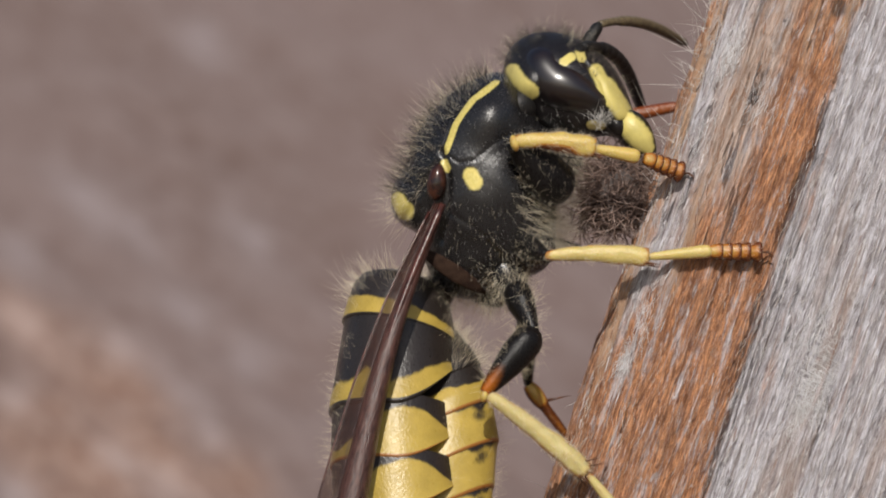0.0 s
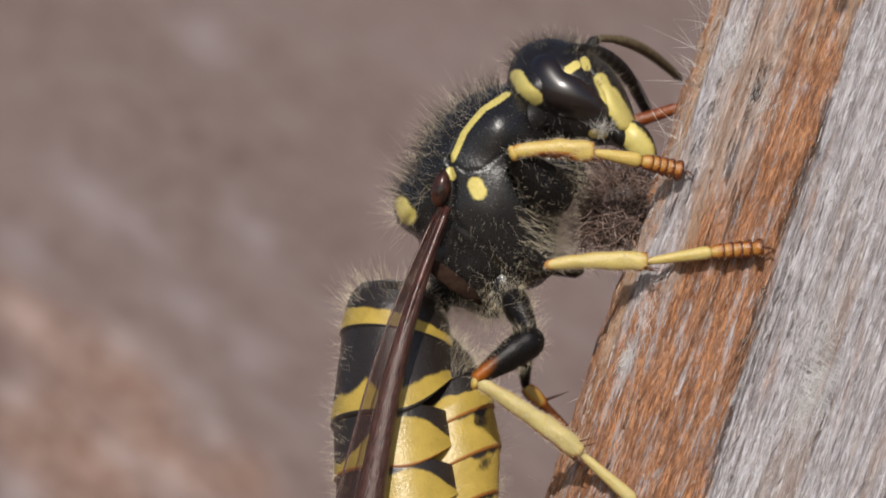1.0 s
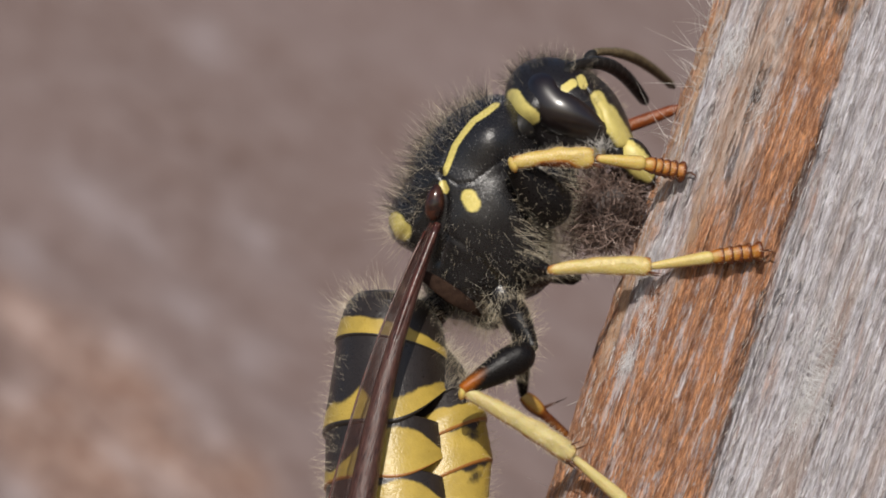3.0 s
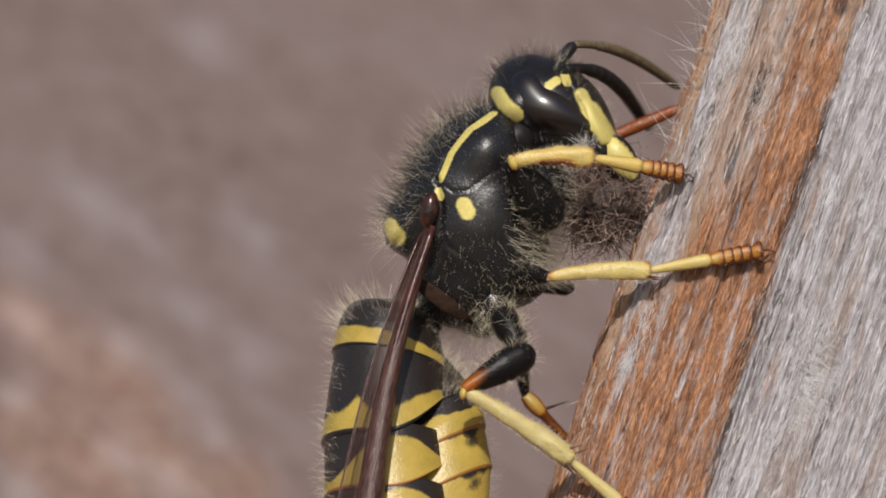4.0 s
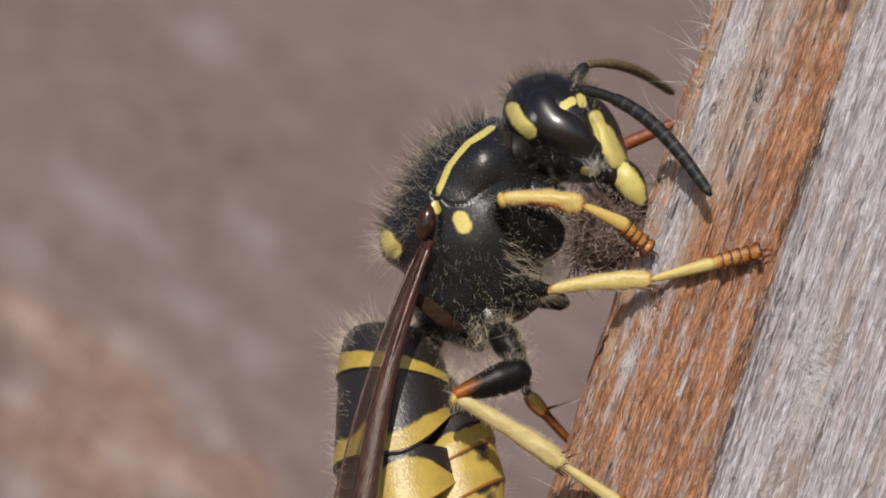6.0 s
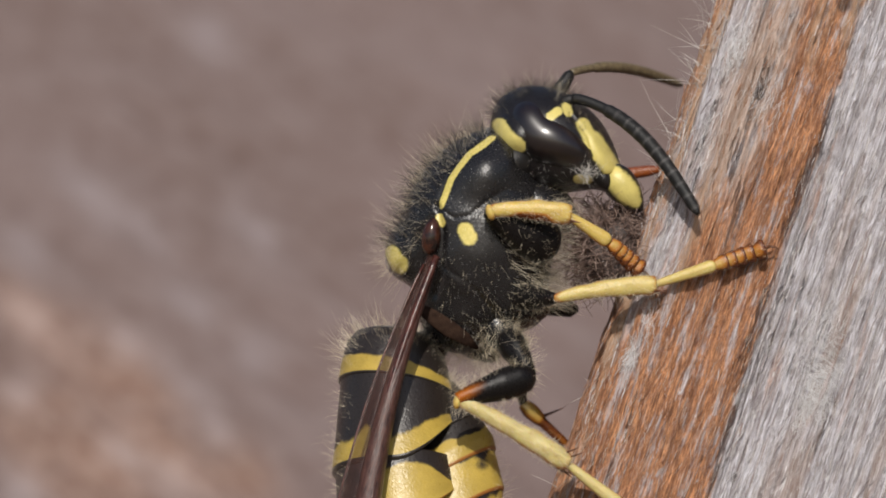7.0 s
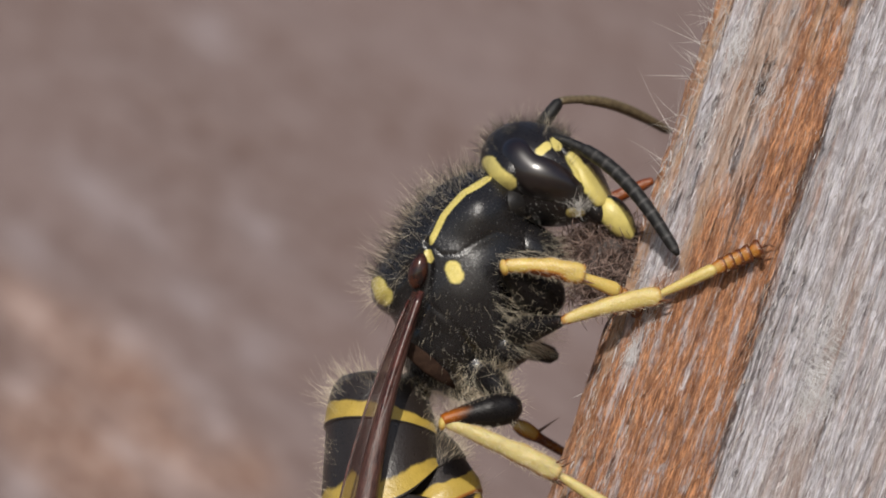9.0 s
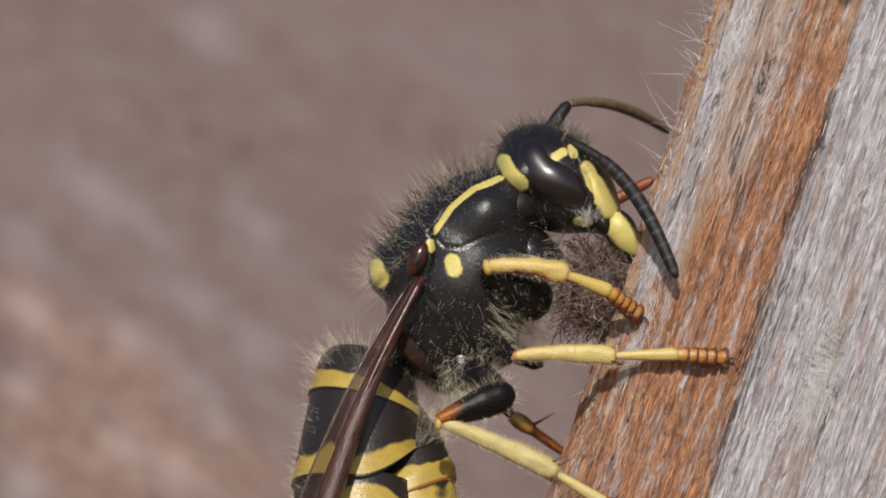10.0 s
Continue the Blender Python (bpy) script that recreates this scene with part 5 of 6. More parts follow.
FORE_KNEE = [(0, 1.61, 2.48), (0.2, 1.68, 2.95), (0.5, 1.63, 2.66), (0.7, 1.65, 2.59), (1, 1.51, 2.16), (1.2, 1.51, 2.08), (1.5, 1.51, 2.14),
    (1.7, 1.51, 2.41), (2, 1.51, 2.11), (2.2, 1.57, 2.08), (2.5, 1.51, 2.12), (2.7, 1.51, 2.00), (3.8, 1.51, 1.91), (4, 1.51, 2.01), (4.2, 1.45, 1.69),
    (4.5, 1.07, 1.06), (4.7, 0.56, 1.31), (5, 0.87, 1.24), (5.2, 0.83, 0.99), (5.5, 1.43, 1.68), (5.7, 1.38, 1.42), (6.8, 0.82, 0.69), (7, 0.94, 0.84),
    (7.2, 0.84, 0.86), (7.5, 1.06, 1.35), (7.7, 0.99, 1.22), (8, 1.05, 1.21), (8.2, 1.17, 1.26), (8.5, 1.35, 0.25), (8.7, 1.16, -0.01),
    (9, 1.22, -0.47), (9.2, 1.03, -0.49), (9.5, 1.09, -0.12), (9.7, 0.97, -0.19), (10, 0.85, -0.51)]
FORE_SHIN = [(0, 3.32, 2.33), (0.2, 3.49, 2.58), (0.5, 3.34, 2.54), (0.7, 3.40, 2.46), (1, 3.30, 2.14), (1.2, 3.39, 2.17), (1.5, 3.30, 2.17),
    (1.7, 3.39, 2.34), (2, 3.30, 2.11), (2.2, 3.39, 2.12), (2.5, 3.30, 2.12), (2.7, 3.39, 2.06), (3.8, 3.39, 2.07), (4, 3.33, 2.07), (4.2, 3.32, 1.81),
    (4.5, 2.94, 1.12), (4.7, 2.37, 1.31), (5, 2.62, 1.05), (5.2, 2.68, 1.11), (5.5, 3.11, 1.18), (5.7, 3.17, 1.10), (6.8, 2.63, 0.75), (7, 2.69, 0.74),
    (7.2, 2.69, 0.67), (7.5, 2.75, 0.72), (7.7, 2.74, 0.78), (8, 2.73, 0.83), (8.2, 2.73, 0.76), (8.5, 2.85, -0.25), (8.7, 2.79, -0.33),
    (9, 2.78, -0.66), (9.2, 2.66, -0.55), (9.5, 2.72, -0.50), (9.7, 2.72, -0.57), (10, 2.60, -0.70)]
FORE_ANKLE = [(0, 4.51, 2.10), (0.2, 4.49, 2.17), (0.5, 4.34, 2.16), (0.7, 4.46, 2.09), (1, 4.39, 1.95), (1.2, 4.45, 2.01), (1.5, 4.45, 1.96),
    (1.7, 4.58, 2.13), (2, 4.45, 1.93), (2.2, 4.45, 1.93), (2.5, 4.39, 1.94), (2.7, 4.45, 1.94), (3.8, 4.45, 1.94), (4, 4.39, 1.88), (4.2, 4.38, 1.85),
    (4.5, 3.75, 0.56), (4.7, 3.12, 0.49), (5, 3.12, 0.18), (5.2, 3.74, 0.68), (5.5, 4.05, 0.74), (5.7, 3.98, 0.73), (6.8, 3.57, 0.13), (7, 3.62, 0.12),
    (7.2, 3.62, 0.17), (7.5, 3.62, 0.23), (7.7, 3.56, 0.32), (8, 3.55, 0.27), (8.2, 3.48, 0.32), (8.5, 3.41, -0.62), (8.7, 3.54, -0.79),
    (9, 3.60, -0.97), (9.2, 3.66, -0.99), (9.5, 3.59, -0.94), (9.7, 3.66, -0.98), (10, 3.54, -1.07)]
FORE_FOOT = [(0, 5.32, 1.79), (0.2, 5.24, 1.82), (0.5, 5.28, 1.79), (0.7, 5.27, 1.78), (1, 5.35, 1.70), (1.2, 5.26, 1.80), (1.5, 5.33, 1.71),
    (1.7, 5.29, 1.82), (2, 5.35, 1.74), (2.2, 5.29, 1.68), (2.5, 5.39, 1.69), (2.7, 5.35, 1.75), (3.8, 5.39, 1.69), (4, 5.35, 1.69), (4.2, 5.35, 1.69),
    (4.5, 4.57, 0.18), (4.7, 3.87, 0.16), (5, 3.56, -0.45), (5.2, 4.74, 0.43), (5.5, 4.74, 0.11), (5.7, 4.67, 0.10), (6.8, 4.32, -0.56),
    (7, 4.31, -0.51), (7.2, 4.44, -0.41), (7.5, 4.38, -0.34), (7.7, 4.43, -0.38), (8, 4.30, -0.29), (8.2, 4.23, -0.24), (8.5, 3.98, -0.94),
    (8.7, 4.04, -0.95), (9, 4.03, -1.29), (9.2, 4.16, -1.49), (9.5, 4.16, -1.56), (9.7, 4.16, -1.50), (10, 4.16, -1.57)]
MID_KNEE = [(0, 2.34, -0.06), (0.2, 2.37, 0.20), (0.5, 2.28, 0.01), (0.7, 2.30, -0.04), (1, 2.26, -0.36), (1.2, 2.26, -0.59), (1.5, 2.35, -0.38),
    (1.7, 2.33, -0.34), (2, 2.26, -0.55), (2.2, 2.30, -0.53), (2.5, 2.26, -0.56), (2.7, 2.33, -0.37), (3.8, 2.33, -0.62), (4, 2.33, -0.56),
    (4.2, 2.32, -0.75), (4.5, 2.34, -0.82), (4.7, 2.37, -0.57), (5, 2.31, -0.80), (5.2, 2.30, -0.95), (5.5, 2.27, -0.57), (5.7, 2.27, -0.71),
    (6.8, 2.44, -1.19), (7, 2.40, -1.11), (7.2, 2.38, -0.93), (7.5, 2.38, -1.02), (7.7, 2.37, -0.91), (8, 2.36, -0.98), (8.2, 2.33, -0.80),
    (8.5, 2.38, -1.12), (8.7, 2.45, -1.39), (9, 2.53, -1.70), (9.1, 2.53, -1.71), (9.2, 1.50, -2.46), (9.3, 1.53, -2.34), (9.5, 1.44, -2.35),
    (9.7, 1.47, -2.44), (10, 1.45, -2.51)]
MID_SHIN = [(0, 4.54, -0.09), (0.2, 4.58, 0.17), (0.5, 4.51, 0.00), (0.7, 4.52, -0.12), (1, 4.49, -0.28), (1.2, 4.54, -0.39), (1.5, 4.51, -0.23),
    (1.7, 4.58, -0.19), (2, 4.49, -0.35), (2.2, 4.49, -0.41), (2.5, 4.49, -0.46), (2.7, 4.51, -0.31), (3.8, 4.58, -0.46), (4, 4.49, -0.43),
    (4.2, 4.57, -0.46), (4.5, 4.48, -0.57), (4.7, 4.56, -0.51), (5, 4.47, -0.66), (5.2, 4.49, -0.70), (5.5, 4.46, -0.36), (5.7, 4.52, -0.52),
    (6.8, 4.59, -0.85), (7, 4.56, -0.82), (7.2, 4.56, -0.64), (7.5, 4.56, -0.65), (7.7, 4.56, -0.62), (8, 4.55, -0.67), (8.2, 4.54, -0.55),
    (8.5, 4.54, -0.90), (8.7, 4.60, -1.02), (9, 4.60, -1.16), (9.1, 4.60, -1.21), (9.2, 3.68, -2.51), (9.3, 3.72, -2.39), (9.5, 3.63, -2.44),
    (9.7, 3.68, -2.40), (10, 3.64, -2.51)]
MID_ANKLE = [(0, 5.94, 0.04), (0.2, 5.95, 0.17), (0.5, 5.91, 0.04), (0.7, 5.90, -0.01), (1, 5.92, -0.07), (1.2, 5.89, -0.11), (1.5, 5.92, -0.02),
    (1.7, 5.89, 0.03), (2, 5.92, -0.07), (2.2, 5.89, -0.20), (2.5, 5.92, -0.19), (2.7, 5.92, -0.12), (3.8, 5.89, -0.18), (4, 5.92, -0.18),
    (4.2, 5.92, -0.12), (4.5, 5.92, -0.19), (4.7, 5.87, -0.29), (5, 5.91, -0.32), (5.2, 5.87, -0.32), (5.5, 5.92, -0.14), (5.7, 5.86, -0.23),
    (6.8, 5.88, -0.44), (7, 5.94, -0.38), (7.2, 5.90, -0.26), (7.5, 5.94, -0.30), (7.7, 5.89, -0.26), (8, 5.88, -0.29), (8.2, 5.86, -0.24),
    (8.5, 5.88, -0.44), (8.7, 5.87, -0.45), (9, 5.87, -0.57), (9.1, 5.87, -0.61), (9.2, 5.03, -2.49), (9.3, 5.16, -2.39), (9.5, 5.09, -2.38),
    (9.7, 5.03, -2.35), (10, 5.04, -2.48)]
MID_FOOT = [(0, 7.13, 0.01), (0.2, 7.12, 0.05), (0.5, 7.09, 0.04), (0.7, 7.09, 0.03), (1, 7.10, 0.01), (1.2, 7.08, 0.01), (1.5, 7.14, 0.06),
    (1.7, 7.08, 0.03), (2, 7.08, 0.05), (2.2, 7.04, 0.03), (2.5, 7.08, 0.00), (2.7, 7.08, 0.00), (3.8, 7.08, 0.01), (4, 7.08, 0.01), (4.2, 7.07, 0.00),
    (4.5, 7.13, -0.01), (4.7, 7.06, -0.01), (5, 7.06, -0.01), (5.2, 7.05, -0.07), (5.5, 7.11, 0.05), (5.7, 7.04, -0.02), (6.8, 7.07, 0.00),
    (7, 7.06, -0.01), (7.2, 7.06, -0.01), (7.5, 7.06, -0.03), (7.7, 7.06, -0.03), (8, 7.11, -0.01), (8.2, 7.11, -0.01), (8.5, 7.06, -0.03),
    (8.7, 7.06, -0.08), (9, 7.06, -0.04), (9.1, 7.06, -0.04), (9.2, 6.31, -2.55), (9.3, 6.37, -2.53), (9.5, 6.34, -2.56), (9.7, 6.28, -2.59),
    (10, 6.29, -2.58)]
HIND_HIP = [(0, 2.07, -1.77), (0.2, 2.18, -1.43), (0.5, 1.84, -1.65), (0.7, 2.02, -1.72), (1, 2.01, -1.99), (1.2, 2.20, -2.11), (1.5, 2.08, -1.86),
    (1.7, 2.08, -1.84), (2, 2.01, -2.08), (2.2, 1.95, -2.07), (2.5, 1.89, -2.31), (2.7, 2.01, -2.12), (3.8, 1.89, -2.31), (4, 1.76, -2.31),
    (4.2, 1.95, -2.31), (4.5, 1.75, -2.57), (4.7, 1.75, -2.44), (5, 1.81, -2.57), (5.2, 1.99, -2.70), (5.5, 1.74, -2.33), (5.7, 1.67, -2.46),
    (6.8, 1.94, -3.12), (7, 1.88, -2.82), (7.2, 1.81, -2.76), (7.5, 1.69, -2.84), (7.7, 1.74, -2.66), (8, 1.67, -2.79), (8.2, 1.48, -2.80),
    (8.5, 1.41, -3.06), (8.7, 1.54, -3.20), (9, 1.47, -3.60), (9.2, 1.28, -3.61), (9.5, 1.41, -3.31), (9.7, 1.41, -3.25), (10, 1.35, -3.33)]
HIND_KNEE = [(0, 0.98, -3.09), (0.2, 0.93, -2.70), (0.5, 0.84, -2.81), (0.7, 0.84, -2.72), (1, 0.70, -2.89), (1.2, 0.70, -2.92), (1.5, 0.70, -2.79),
    (1.7, 0.72, -2.74), (2, 0.68, -2.95), (2.2, 0.60, -2.97), (2.5, 0.57, -3.00), (2.7, 0.47, -3.06), (3.8, 0.35, -3.08), (4, 0.45, -3.06),
    (4.2, 0.35, -3.06), (4.5, 0.32, -3.19), (4.7, 0.25, -3.16), (5, 0.37, -3.16), (5.2, 0.30, -3.20), (5.5, 0.49, -3.08), (5.7, 0.29, -3.11),
    (6.8, 0.07, -3.56), (7, 0.23, -3.34), (7.2, 0.25, -3.30), (7.5, 0.28, -3.31), (7.7, 0.24, -3.35), (8, 0.33, -3.33), (8.2, 0.36, -3.24),
    (8.5, 0.16, -3.54), (8.7, -0.03, -3.64), (9, -0.13, -3.91), (9.2, -0.22, -3.99), (9.5, -0.16, -3.90), (9.7, -0.22, -3.94), (10, -0.21, -3.95)]
HIND_SHIN = [(0, 3.26, -4.90), (0.2, 3.30, -4.42), (0.5, 3.22, -4.40), (0.7, 3.15, -4.41), (1, 3.01, -4.49), (1.2, 3.01, -4.45), (1.5, 3.01, -4.42),
    (1.7, 3.08, -4.43), (2, 2.98, -4.45), (2.2, 3.01, -4.45), (2.5, 2.83, -4.50), (2.7, 2.83, -4.46), (3.8, 2.70, -4.62), (4, 2.76, -4.56),
    (4.2, 2.72, -4.62), (4.5, 2.69, -4.63), (4.7, 2.69, -4.63), (5, 2.68, -4.63), (5.2, 2.68, -4.70), (5.5, 2.80, -4.51), (5.7, 2.67, -4.65),
    (6.8, 2.51, -4.87), (7, 2.62, -4.73), (7.2, 2.62, -4.76), (7.5, 2.62, -4.65), (7.7, 2.66, -4.72), (8, 2.65, -4.64), (8.2, 2.64, -4.74),
    (8.5, 2.58, -4.75), (8.7, 2.41, -4.89), (9, 2.35, -5.04), (9.2, 2.28, -5.11), (9.5, 2.38, -5.06), (9.7, 2.35, -5.07), (10, 2.35, -5.08)]
HIND_FOOT = [(0, 3.88, -5.65), (0.2, 4.24, -5.42), (0.5, 4.34, -5.53), (0.7, 4.21, -5.53), (1, 4.26, -5.61), (1.2, 4.20, -5.55), (1.5, 4.20, -5.54),
    (1.7, 4.20, -5.53), (2, 4.14, -5.51), (2.2, 4.08, -5.48), (2.5, 3.89, -5.44), (2.7, 3.95, -5.47), (3.8, 3.83, -5.47), (4, 3.76, -5.43),
    (4.2, 3.76, -5.46), (4.5, 3.69, -5.51), (4.7, 3.75, -5.47), (5, 3.68, -5.51), (5.2, 3.74, -5.47), (5.5, 3.86, -5.45), (5.7, 3.73, -5.48),
    (6.8, 3.63, -5.52), (7, 3.69, -5.57), (7.2, 3.69, -5.54), (7.5, 3.75, -5.59), (7.7, 3.81, -5.56), (8, 3.80, -5.54), (8.2, 3.86, -5.58),
    (8.5, 3.73, -5.62), (8.7, 3.60, -5.60), (9, 3.41, -5.72), (9.2, 3.34, -5.64), (9.5, 3.41, -5.75), (9.7, 3.41, -5.65), (10, 3.35, -5.70)]
FEELER_ROOT = [(0, 3.13, 4.54), (0.2, 3.12, 4.64), (0.5, 2.84, 4.79), (0.7, 2.96, 4.53), (1, 2.85, 4.41), (1.2, 2.70, 4.39), (1.5, 3.08, 4.46),
    (1.7, 3.08, 4.34), (2, 2.95, 4.36), (2.2, 2.64, 4.30), (2.5, 2.70, 4.31), (2.7, 2.83, 4.13), (3.8, 2.70, 3.94), (4, 2.70, 4.01), (4.2, 2.70, 3.81),
    (4.5, 2.69, 3.81), (4.7, 2.75, 3.68), (5, 2.99, 3.93), (5.2, 2.68, 3.80), (5.5, 3.17, 3.80), (5.7, 3.17, 3.67), (6.8, 2.26, 3.31), (7, 2.81, 3.31),
    (7.2, 2.88, 3.17), (7.5, 3.06, 3.16), (7.7, 3.18, 3.28), (8, 3.17, 3.27), (8.2, 3.29, 3.39), (8.5, 2.85, 2.69), (8.7, 2.72, 2.74), (9, 2.28, 2.34),
    (9.2, 2.10, 2.33), (9.5, 2.59, 2.44), (9.7, 2.72, 2.37), (10, 2.73, 2.17)]
FEELER_TIP = [(0, 4.57, 3.23), (0.2, 4.80, 3.14), (0.5, 4.43, 3.29), (0.7, 4.36, 3.40), (1, 4.70, 2.95), (1.2, 4.51, 3.51), (1.5, 4.83, 3.46),
    (1.7, 4.42, 3.22), (2, 4.55, 3.80), (2.2, 4.55, 3.49), (2.5, 4.45, 4.00), (2.7, 4.70, 3.50), (3.8, 4.20, 3.07), (4, 4.64, 2.76), (4.2, 5.38, 1.31),
    (4.5, 4.75, 2.99), (4.7, 4.25, 2.56), (5, 5.91, 1.80), (5.2, 5.62, 1.80), (5.5, 5.30, 1.55), (5.7, 5.54, 1.67), (6.8, 5.07, 0.69), (7, 5.44, 0.81),
    (7.2, 5.47, 0.92), (7.5, 5.12, 0.79), (7.7, 5.62, 0.72), (8, 5.48, 0.46), (8.2, 5.42, 0.07), (8.5, 4.97, 0.06), (8.7, 5.32, 0.11),
    (9, 5.16, -0.35), (9.2, 4.91, -0.11), (9.5, 5.09, -0.25), (9.7, 4.97, -0.50), (10, 4.91, -0.64)]
FAR_FEELER_ROOT = [(0, 3.51, 5.04), (0.2, 3.68, 5.14), (0.5, 3.22, 5.10), (0.7, 3.46, 4.78), (1, 3.39, 4.64), (1.2, 3.33, 4.70), (1.5, 3.45, 4.83),
    (1.7, 3.58, 5.03), (2, 3.33, 4.61), (2.2, 2.70, 4.68), (2.5, 3.08, 4.56), (2.7, 3.45, 4.38), (3.8, 2.83, 4.51), (4, 2.89, 4.57), (4.2, 3.07, 4.50),
    (4.5, 2.82, 4.46), (4.7, 3.19, 4.18), (5, 2.93, 4.08), (5.2, 2.80, 4.11), (5.5, 3.30, 4.55), (5.7, 3.29, 4.29), (6.8, 2.38, 3.75), (7, 2.75, 3.87),
    (7.2, 2.62, 3.61), (7.5, 3.38, 3.60), (7.7, 3.12, 3.65), (8, 3.30, 3.71), (8.2, 3.36, 3.64), (8.5, 3.23, 3.38), (8.7, 2.97, 3.24), (9, 2.47, 3.15),
    (9.2, 2.22, 3.08), (9.5, 2.59, 3.31), (9.7, 2.72, 3.25), (10, 2.66, 3.05)]
FAR_FEELER_TIP = [(0, 5.57, 4.72), (0.2, 5.43, 4.95), (0.5, 5.37, 4.64), (0.7, 5.34, 4.15), (1, 5.39, 3.83), (1.2, 5.33, 4.01), (1.5, 5.39, 4.14),
    (1.7, 5.45, 4.81), (2, 5.26, 3.99), (2.2, 4.58, 4.18), (2.5, 4.83, 3.94), (2.7, 5.24, 3.69), (3.8, 5.20, 3.82), (4, 5.33, 3.69), (4.2, 5.57, 4.69),
    (4.5, 5.25, 4.08), (4.7, 5.50, 4.21), (5, 5.37, 3.37), (5.2, 5.30, 3.55), (5.5, 5.65, 4.61), (5.7, 5.17, 3.85), (6.8, 5.19, 3.13), (7, 5.31, 3.68),
    (7.2, 5.06, 4.36), (7.5, 5.06, 3.23), (7.7, 4.56, 3.16), (8, 4.92, 3.33), (8.2, 4.67, 3.14), (8.5, 5.04, 3.00), (8.7, 4.97, 2.55), (9, 5.03, 2.52),
    (9.2, 4.97, 2.70), (9.5, 5.03, 2.56), (9.7, 5.03, 2.81), (10, 5.04, 2.49)]
FAR_FORE_FOOT = [(0, 5.32, 3.26), (0.5, 5.32, 3.31), (1, 5.33, 3.17), (1.5, 5.35, 3.18), (2, 5.33, 3.21), (2.5, 5.26, 3.19), (4, 5.26, 3.19),
    (4.5, 5.29, 3.22), (5, 4.81, 2.87), (5.5, 5.28, 3.21), (7, 4.69, 1.74), (7.5, 4.69, 1.73), (8, 4.61, 1.64), (8.5, 4.60, 1.44), (9, 4.53, 1.40),
    (9.5, 4.57, 1.38), (10, 4.54, 1.39)]
FAR_HIND_KNEE = [(0, 1.94, -2.92), (0.5, 1.91, -2.96), (1, 1.82, -3.05), (1.5, 1.95, -3.04), (2, 1.82, -3.10), (2.5, 1.76, -3.19), (4, 1.82, -3.18),
    (4.5, 1.84, -3.26), (5, 1.68, -3.32), (5.5, 1.86, -3.14), (7, 1.69, -3.44), (7.5, 1.62, -3.52), (8, 1.55, -3.42), (8.5, 1.54, -3.75),
    (9, 1.50, -3.98), (9.5, 1.41, -3.81), (10, 1.41, -3.83)]
FAR_HIND_FOOT = [(0, 2.82, -4.09), (0.5, 2.72, -3.84), (1, 2.70, -3.95), (1.5, 2.70, -3.94), (2, 2.70, -3.95), (2.5, 2.70, -4.00), (4, 2.70, -4.12),
    (4.5, 2.69, -4.26), (5, 2.68, -4.26), (5.5, 2.74, -4.14), (7, 2.69, -4.38), (7.5, 2.62, -4.28), (8, 2.67, -4.23), (8.5, 2.60, -4.44),
    (9, 2.57, -4.62), (9.5, 2.57, -4.65), (10, 2.58, -4.66)]
PULP = [(0, 3.88, 1.23), (0.5, 3.84, 1.29), (1, 3.85, 0.82), (1.5, 3.85, 0.79), (2, 3.76, 0.74), (2.5, 3.64, 0.75), (4, 3.64, 0.94), (4.5, 3.57, 0.24),
    (5, 3.74, 0.43), (5.5, 3.67, 0.49), (7, 3.62, -0.07), (7.5, 3.56, -0.03), (8, 3.58, 0.08), (8.5, 3.54, -0.44), (9, 3.47, -0.47),
    (9.5, 3.28, -0.94), (10, 3.29, -1.14)]


def smooth(rows, t):
    """A smooth way through the rows (cubic, with limited slopes)."""
    T = [r[0] for r in rows]
    out = []
    for c in (1, 2):
        v = [r[c] for r in rows]
        i = max(0, min(len(T) - 2, int(np.searchsorted(T, t, side="right")) - 1))

        def slope(k):
            if k == 0 or k == len(T) - 1:
                return 0.0
            a, b = (v[k] - v[k - 1]) / (T[k] - T[k - 1]), (v[k + 1] - v[k]) / (T[k + 1] - T[k])
            return 0.0 if a * b <= 0 else 2 * a * b / (a + b)

        h = T[i + 1] - T[i]
        s = (t - T[i]) / h
        out.append((2 * s ** 3 - 3 * s * s + 1) * v[i] + (s ** 3 - 2 * s * s + s) * h * slope(i) + (3 * s * s - 2 * s ** 3) * v[i + 1] + (s ** 3 - s * s) * h * slope(i + 1))
    return out


def deep(p, y):
    """The point at depth y on the sight line through p."""
    k = 1 + y / CAM_D
    return Vector((p[0] * k, y, p[1] * k)) * 0.001


def turn_between(a, b):
    return math.degrees(math.atan2(-(b[1] - a[1]), b[0] - a[0]))


def aim(a, b, bulge=(0, 0, 1)):
    """The pose at a whose x axis points at b."""
    x = (b - a).normalized()
    z = Vector(bulge)
    z = (z - x * z.dot(x)).normalized()
    y = z.cross(x)
    m = Matrix((x, y, z)).transposed().to_4x4()
    return Matrix.Translation(a) @ m


def hang(top, end, length):
    """The pose of a segment that ends at end and comes from the direction of top."""
    back = (top - end).normalized() * (length * 0.001)
    return aim(end + back, end)


def reach(a, p, y_guess, length, sign):
    """The far joint on the sight line through p, at the depth that suits the segment's length."""
    b = deep(p, y_guess)
    d = math.hypot(b.x - a.x, b.z - a.z)
    rest = max(0.0, (length * 0.001) ** 2 - d * d) ** 0.5
    return Vector((b.x, a.y + sign * rest, b.z))


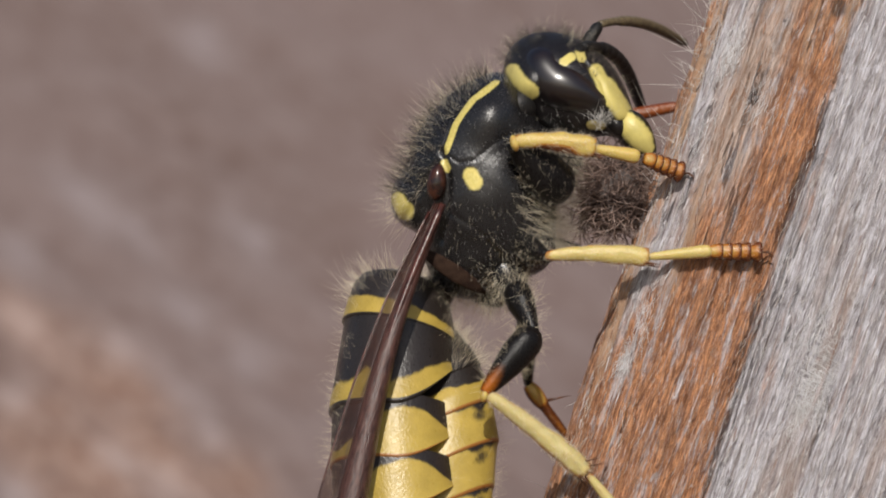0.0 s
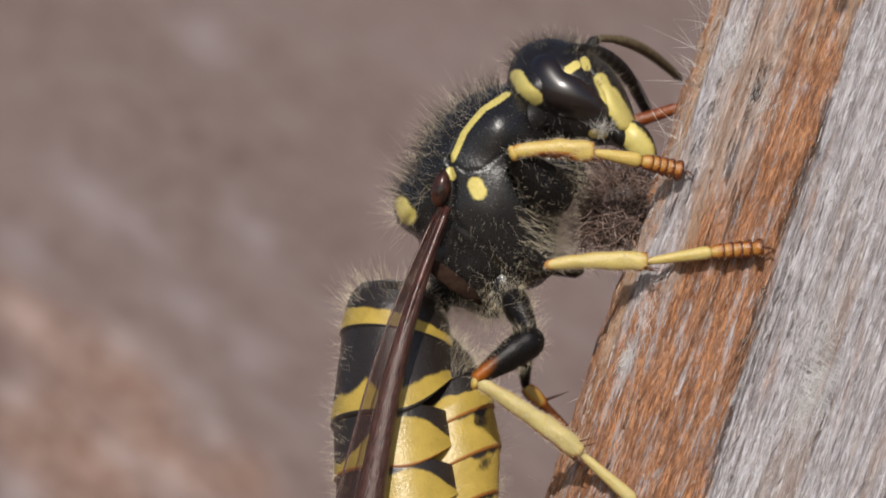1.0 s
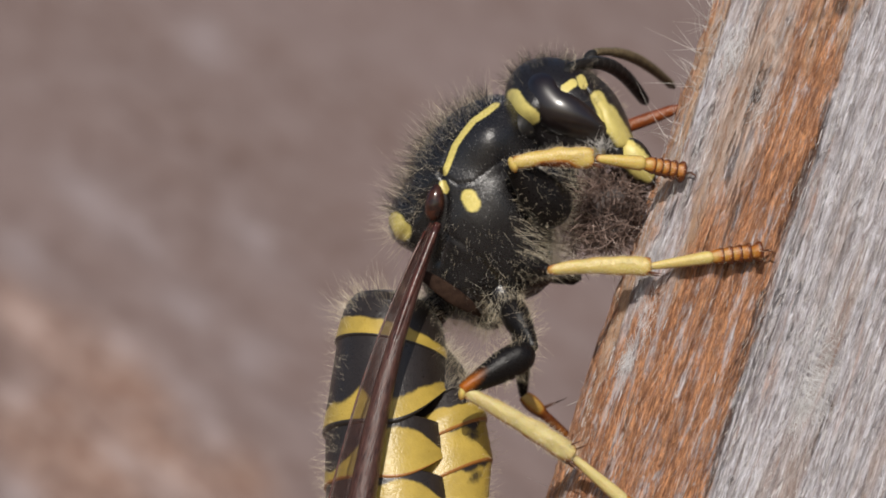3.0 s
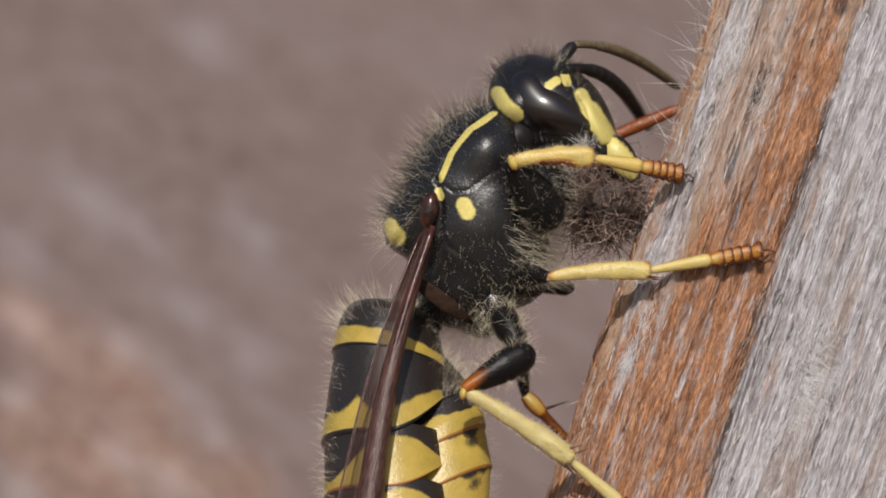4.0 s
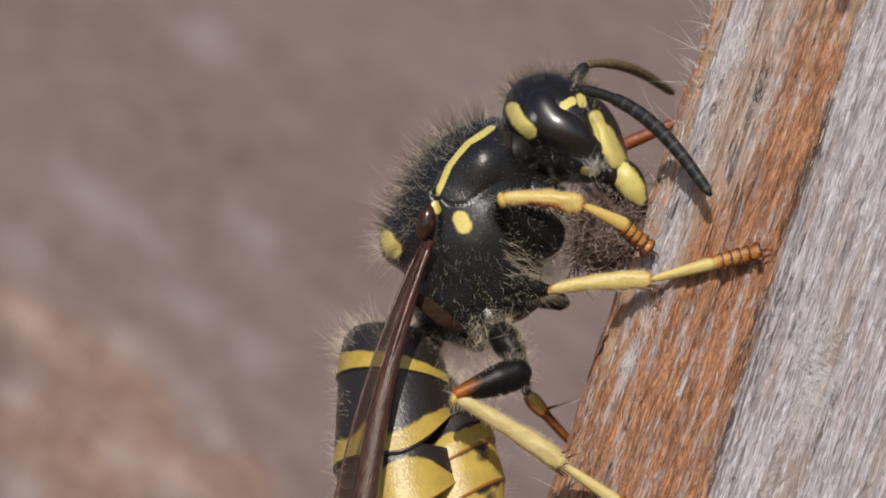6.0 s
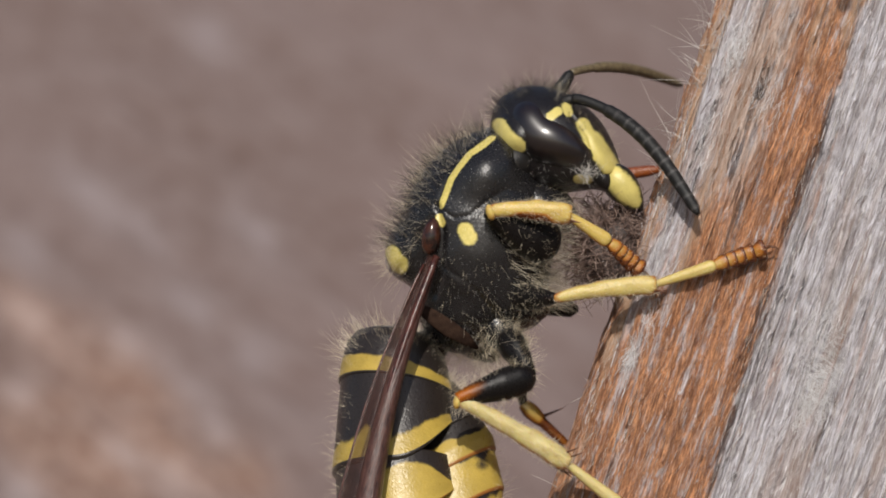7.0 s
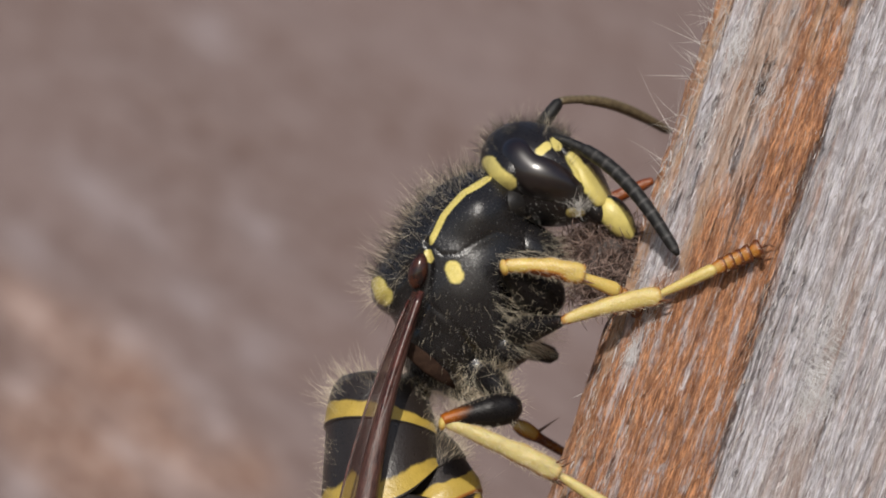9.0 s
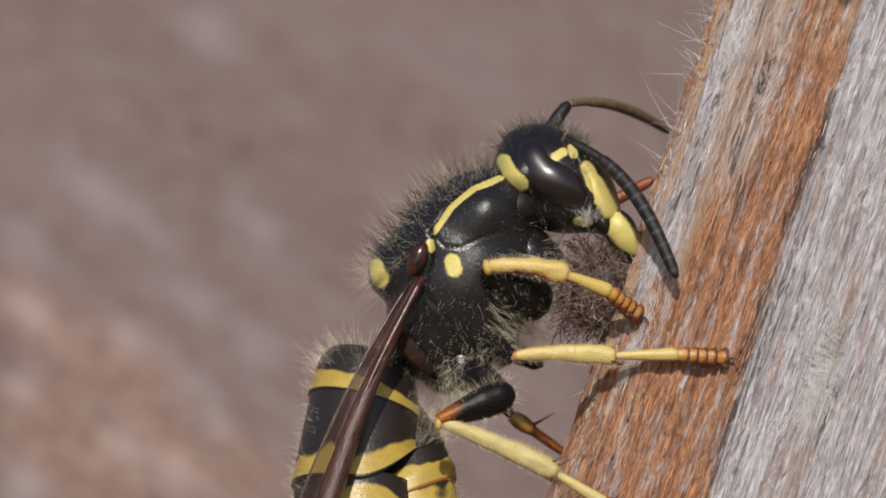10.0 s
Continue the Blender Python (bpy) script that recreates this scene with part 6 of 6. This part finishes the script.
def motions():
    times = [i / 10 for i in range(101)]
    rows = {}

    def key(ob, t, local):
        rows.setdefault(ob, []).append((t, local))

    ref = 1.0
    spot0, scut0 = smooth(SPOT, ref), smooth(SCUT, ref)
    head0 = turn_between(smooth(CHEEK, ref), smooth(EYE_TIP, ref))
    band0 = turn_between(smooth(BAND_BACK, ref), smooth(BAND_BELLY, ref))
    for t in times:
        spot = smooth(SPOT, t)
        body = Matrix.Translation(deep(spot, 0)) @ pose(0, 0, 0, 0, turn_between(smooth(SCUT, t), spot) - turn_between(scut0, spot0), 0)
        inv = body.inverted()
        key(wasp, t, body)

        def on_body(p, y):
            return body @ (Vector((p[0], y, p[1])) * 0.001 - Vector(BODY_AT) * 0.001)

        cheek = smooth(CHEEK, t)
        skull = Matrix.Translation(deep(cheek, 0)) @ pose(0, 0, 0, 0, turn_between(cheek, smooth(EYE_TIP, t)) - head0, 0)
        key(wasp_head, t, inv @ skull)
        hinv = skull.inverted()
        for ob, a, b, ya, sign in ((near_feeler, FEELER_ROOT, FEELER_TIP, -0.8, 1), (far_feeler, FAR_FEELER_ROOT, FAR_FEELER_TIP, 0.5, 1)):
            p = deep(smooth(a, t), ya)
            q = smooth(b, t)
            tip = reach(p, q, ya, FEELER_L, sign)
            # the near tip stays just in front of the post's face where it is over it
            if ob is near_feeler:
                over = q[0] - POST_AT[0] - (q[1] - POST_AT[1]) * math.tan(radians(POST_LEAN))
                k = min(1.0, max(0.0, 0.5 + 1.5 * over))
                tip.y += k * (-0.0024 - tip.y)
            key(ob, t, hinv @ aim(p, tip, (0.5, 0, 1)))
        ba, bb = smooth(BAND_BACK, t), smooth(BAND_BELLY, t)
        rear = Matrix.Translation(deep(((ba[0] + bb[0]) / 2, (ba[1] + bb[1]) / 2), 0)) @ pose(0, 0, 0, 0, turn_between(ba, bb) - band0, 0) @ pose(0, 0, 0, -16, 0, 0)
        key(wasp_abdomen, t, inv @ rear)
        key(waist, t, inv @ aim(rear @ Vector((0.00045, 0, 0.00035)), on_body((0.65, -0.61), 0.0)))
        wa, wb = smooth(WING_ROOT, t), smooth(WING_END, t)
        tilt = math.degrees(math.atan2(wa[0] - wb[0], wa[1] - wb[1]))
        key(near_wing, t, inv @ Matrix.Translation(deep(wa, -1.68)) @ pose(0, 0, 0, 0, tilt, 0) @ pose(0, 0, 0, -13, 0, 0))
        key(far_wing, t, inv @ Matrix.Translation(deep(wa, 1.68)) @ pose(0, 0, 0, 0, tilt, 0) @ pose(0, 0, 0, -6, 0, 0))
        # legs from the body to the foot
        fk, fs, fa, ff = deep(smooth(FORE_KNEE, t), -2.45), deep(smooth(FORE_SHIN, t), -2.35), deep(smooth(FORE_ANKLE, t), -2.1), deep(smooth(FORE_FOOT, t), -1.75)
        key(fore_femur, t, inv @ hang(on_body((2.70, 0.86), -1.35), fk + Vector((0.0, 0.00022, 0.0)), 1.875))
        key(fore_tibia, t, inv @ aim(fk, fs))
        key(fore_meta, t, inv @ aim(fs, fa))
        key(fore_foot, t, inv @ aim(fa, ff))
        mk, ms, ma, mf = deep(smooth(MID_KNEE, t), -2.1), deep(smooth(MID_SHIN, t), -2.1), deep(smooth(MID_ANKLE, t), -2.2), deep(smooth(MID_FOOT, t), -2.1)
        key(mid_femur, t, inv @ hang(on_body((1.64, -0.11), -1.0), mk, 1.500))
        key(mid_tibia, t, inv @ aim(mk, ms))
        key(mid_meta, t, inv @ aim(ms, ma))
        key(mid_foot, t, inv @ aim(ma, mf))
        hh, hk, hs, hf = deep(smooth(HIND_HIP, t), -1.9), deep(smooth(HIND_KNEE, t), -2.4), deep(smooth(HIND_SHIN, t), -2.2), deep(smooth(HIND_FOOT, t), -2.1)
        key(hind_base, t, inv @ hang(on_body((1.39, -0.80), -0.9), hh, 1.400))
        key(hind_femur, t, inv @ hang(hh, hk, 1.825))
        key(hind_tibia, t, inv @ aim(hk, hs))
        key(hind_meta, t, inv @ aim(hs, hf))
        end = hf + (hf - hs).normalized() * 0.002
        key(hind_foot, t, inv @ aim(hf, end))
        tip = deep(smooth(FAR_FORE_FOOT, t), 1.6)
        key(far_fore, t, inv @ aim(tip + (on_body((2.70, 2.33), 1.8) - tip).normalized() * (1.875 * 0.001), tip))
        key(far_femur, t, inv @ hang(on_body((1.75, -0.95), 0.9), deep(smooth(FAR_HIND_KNEE, t), 1.6), 1.7))
        key(far_hind, t, inv @ aim(deep(smooth(FAR_HIND_KNEE, t), 1.6), deep(smooth(FAR_HIND_FOOT, t), 1.8)))
        key(pulp, t, Matrix.Translation(deep(smooth(PULP, t), 0)))
    for ob, r in rows.items():
        walk(ob, r)


motions()
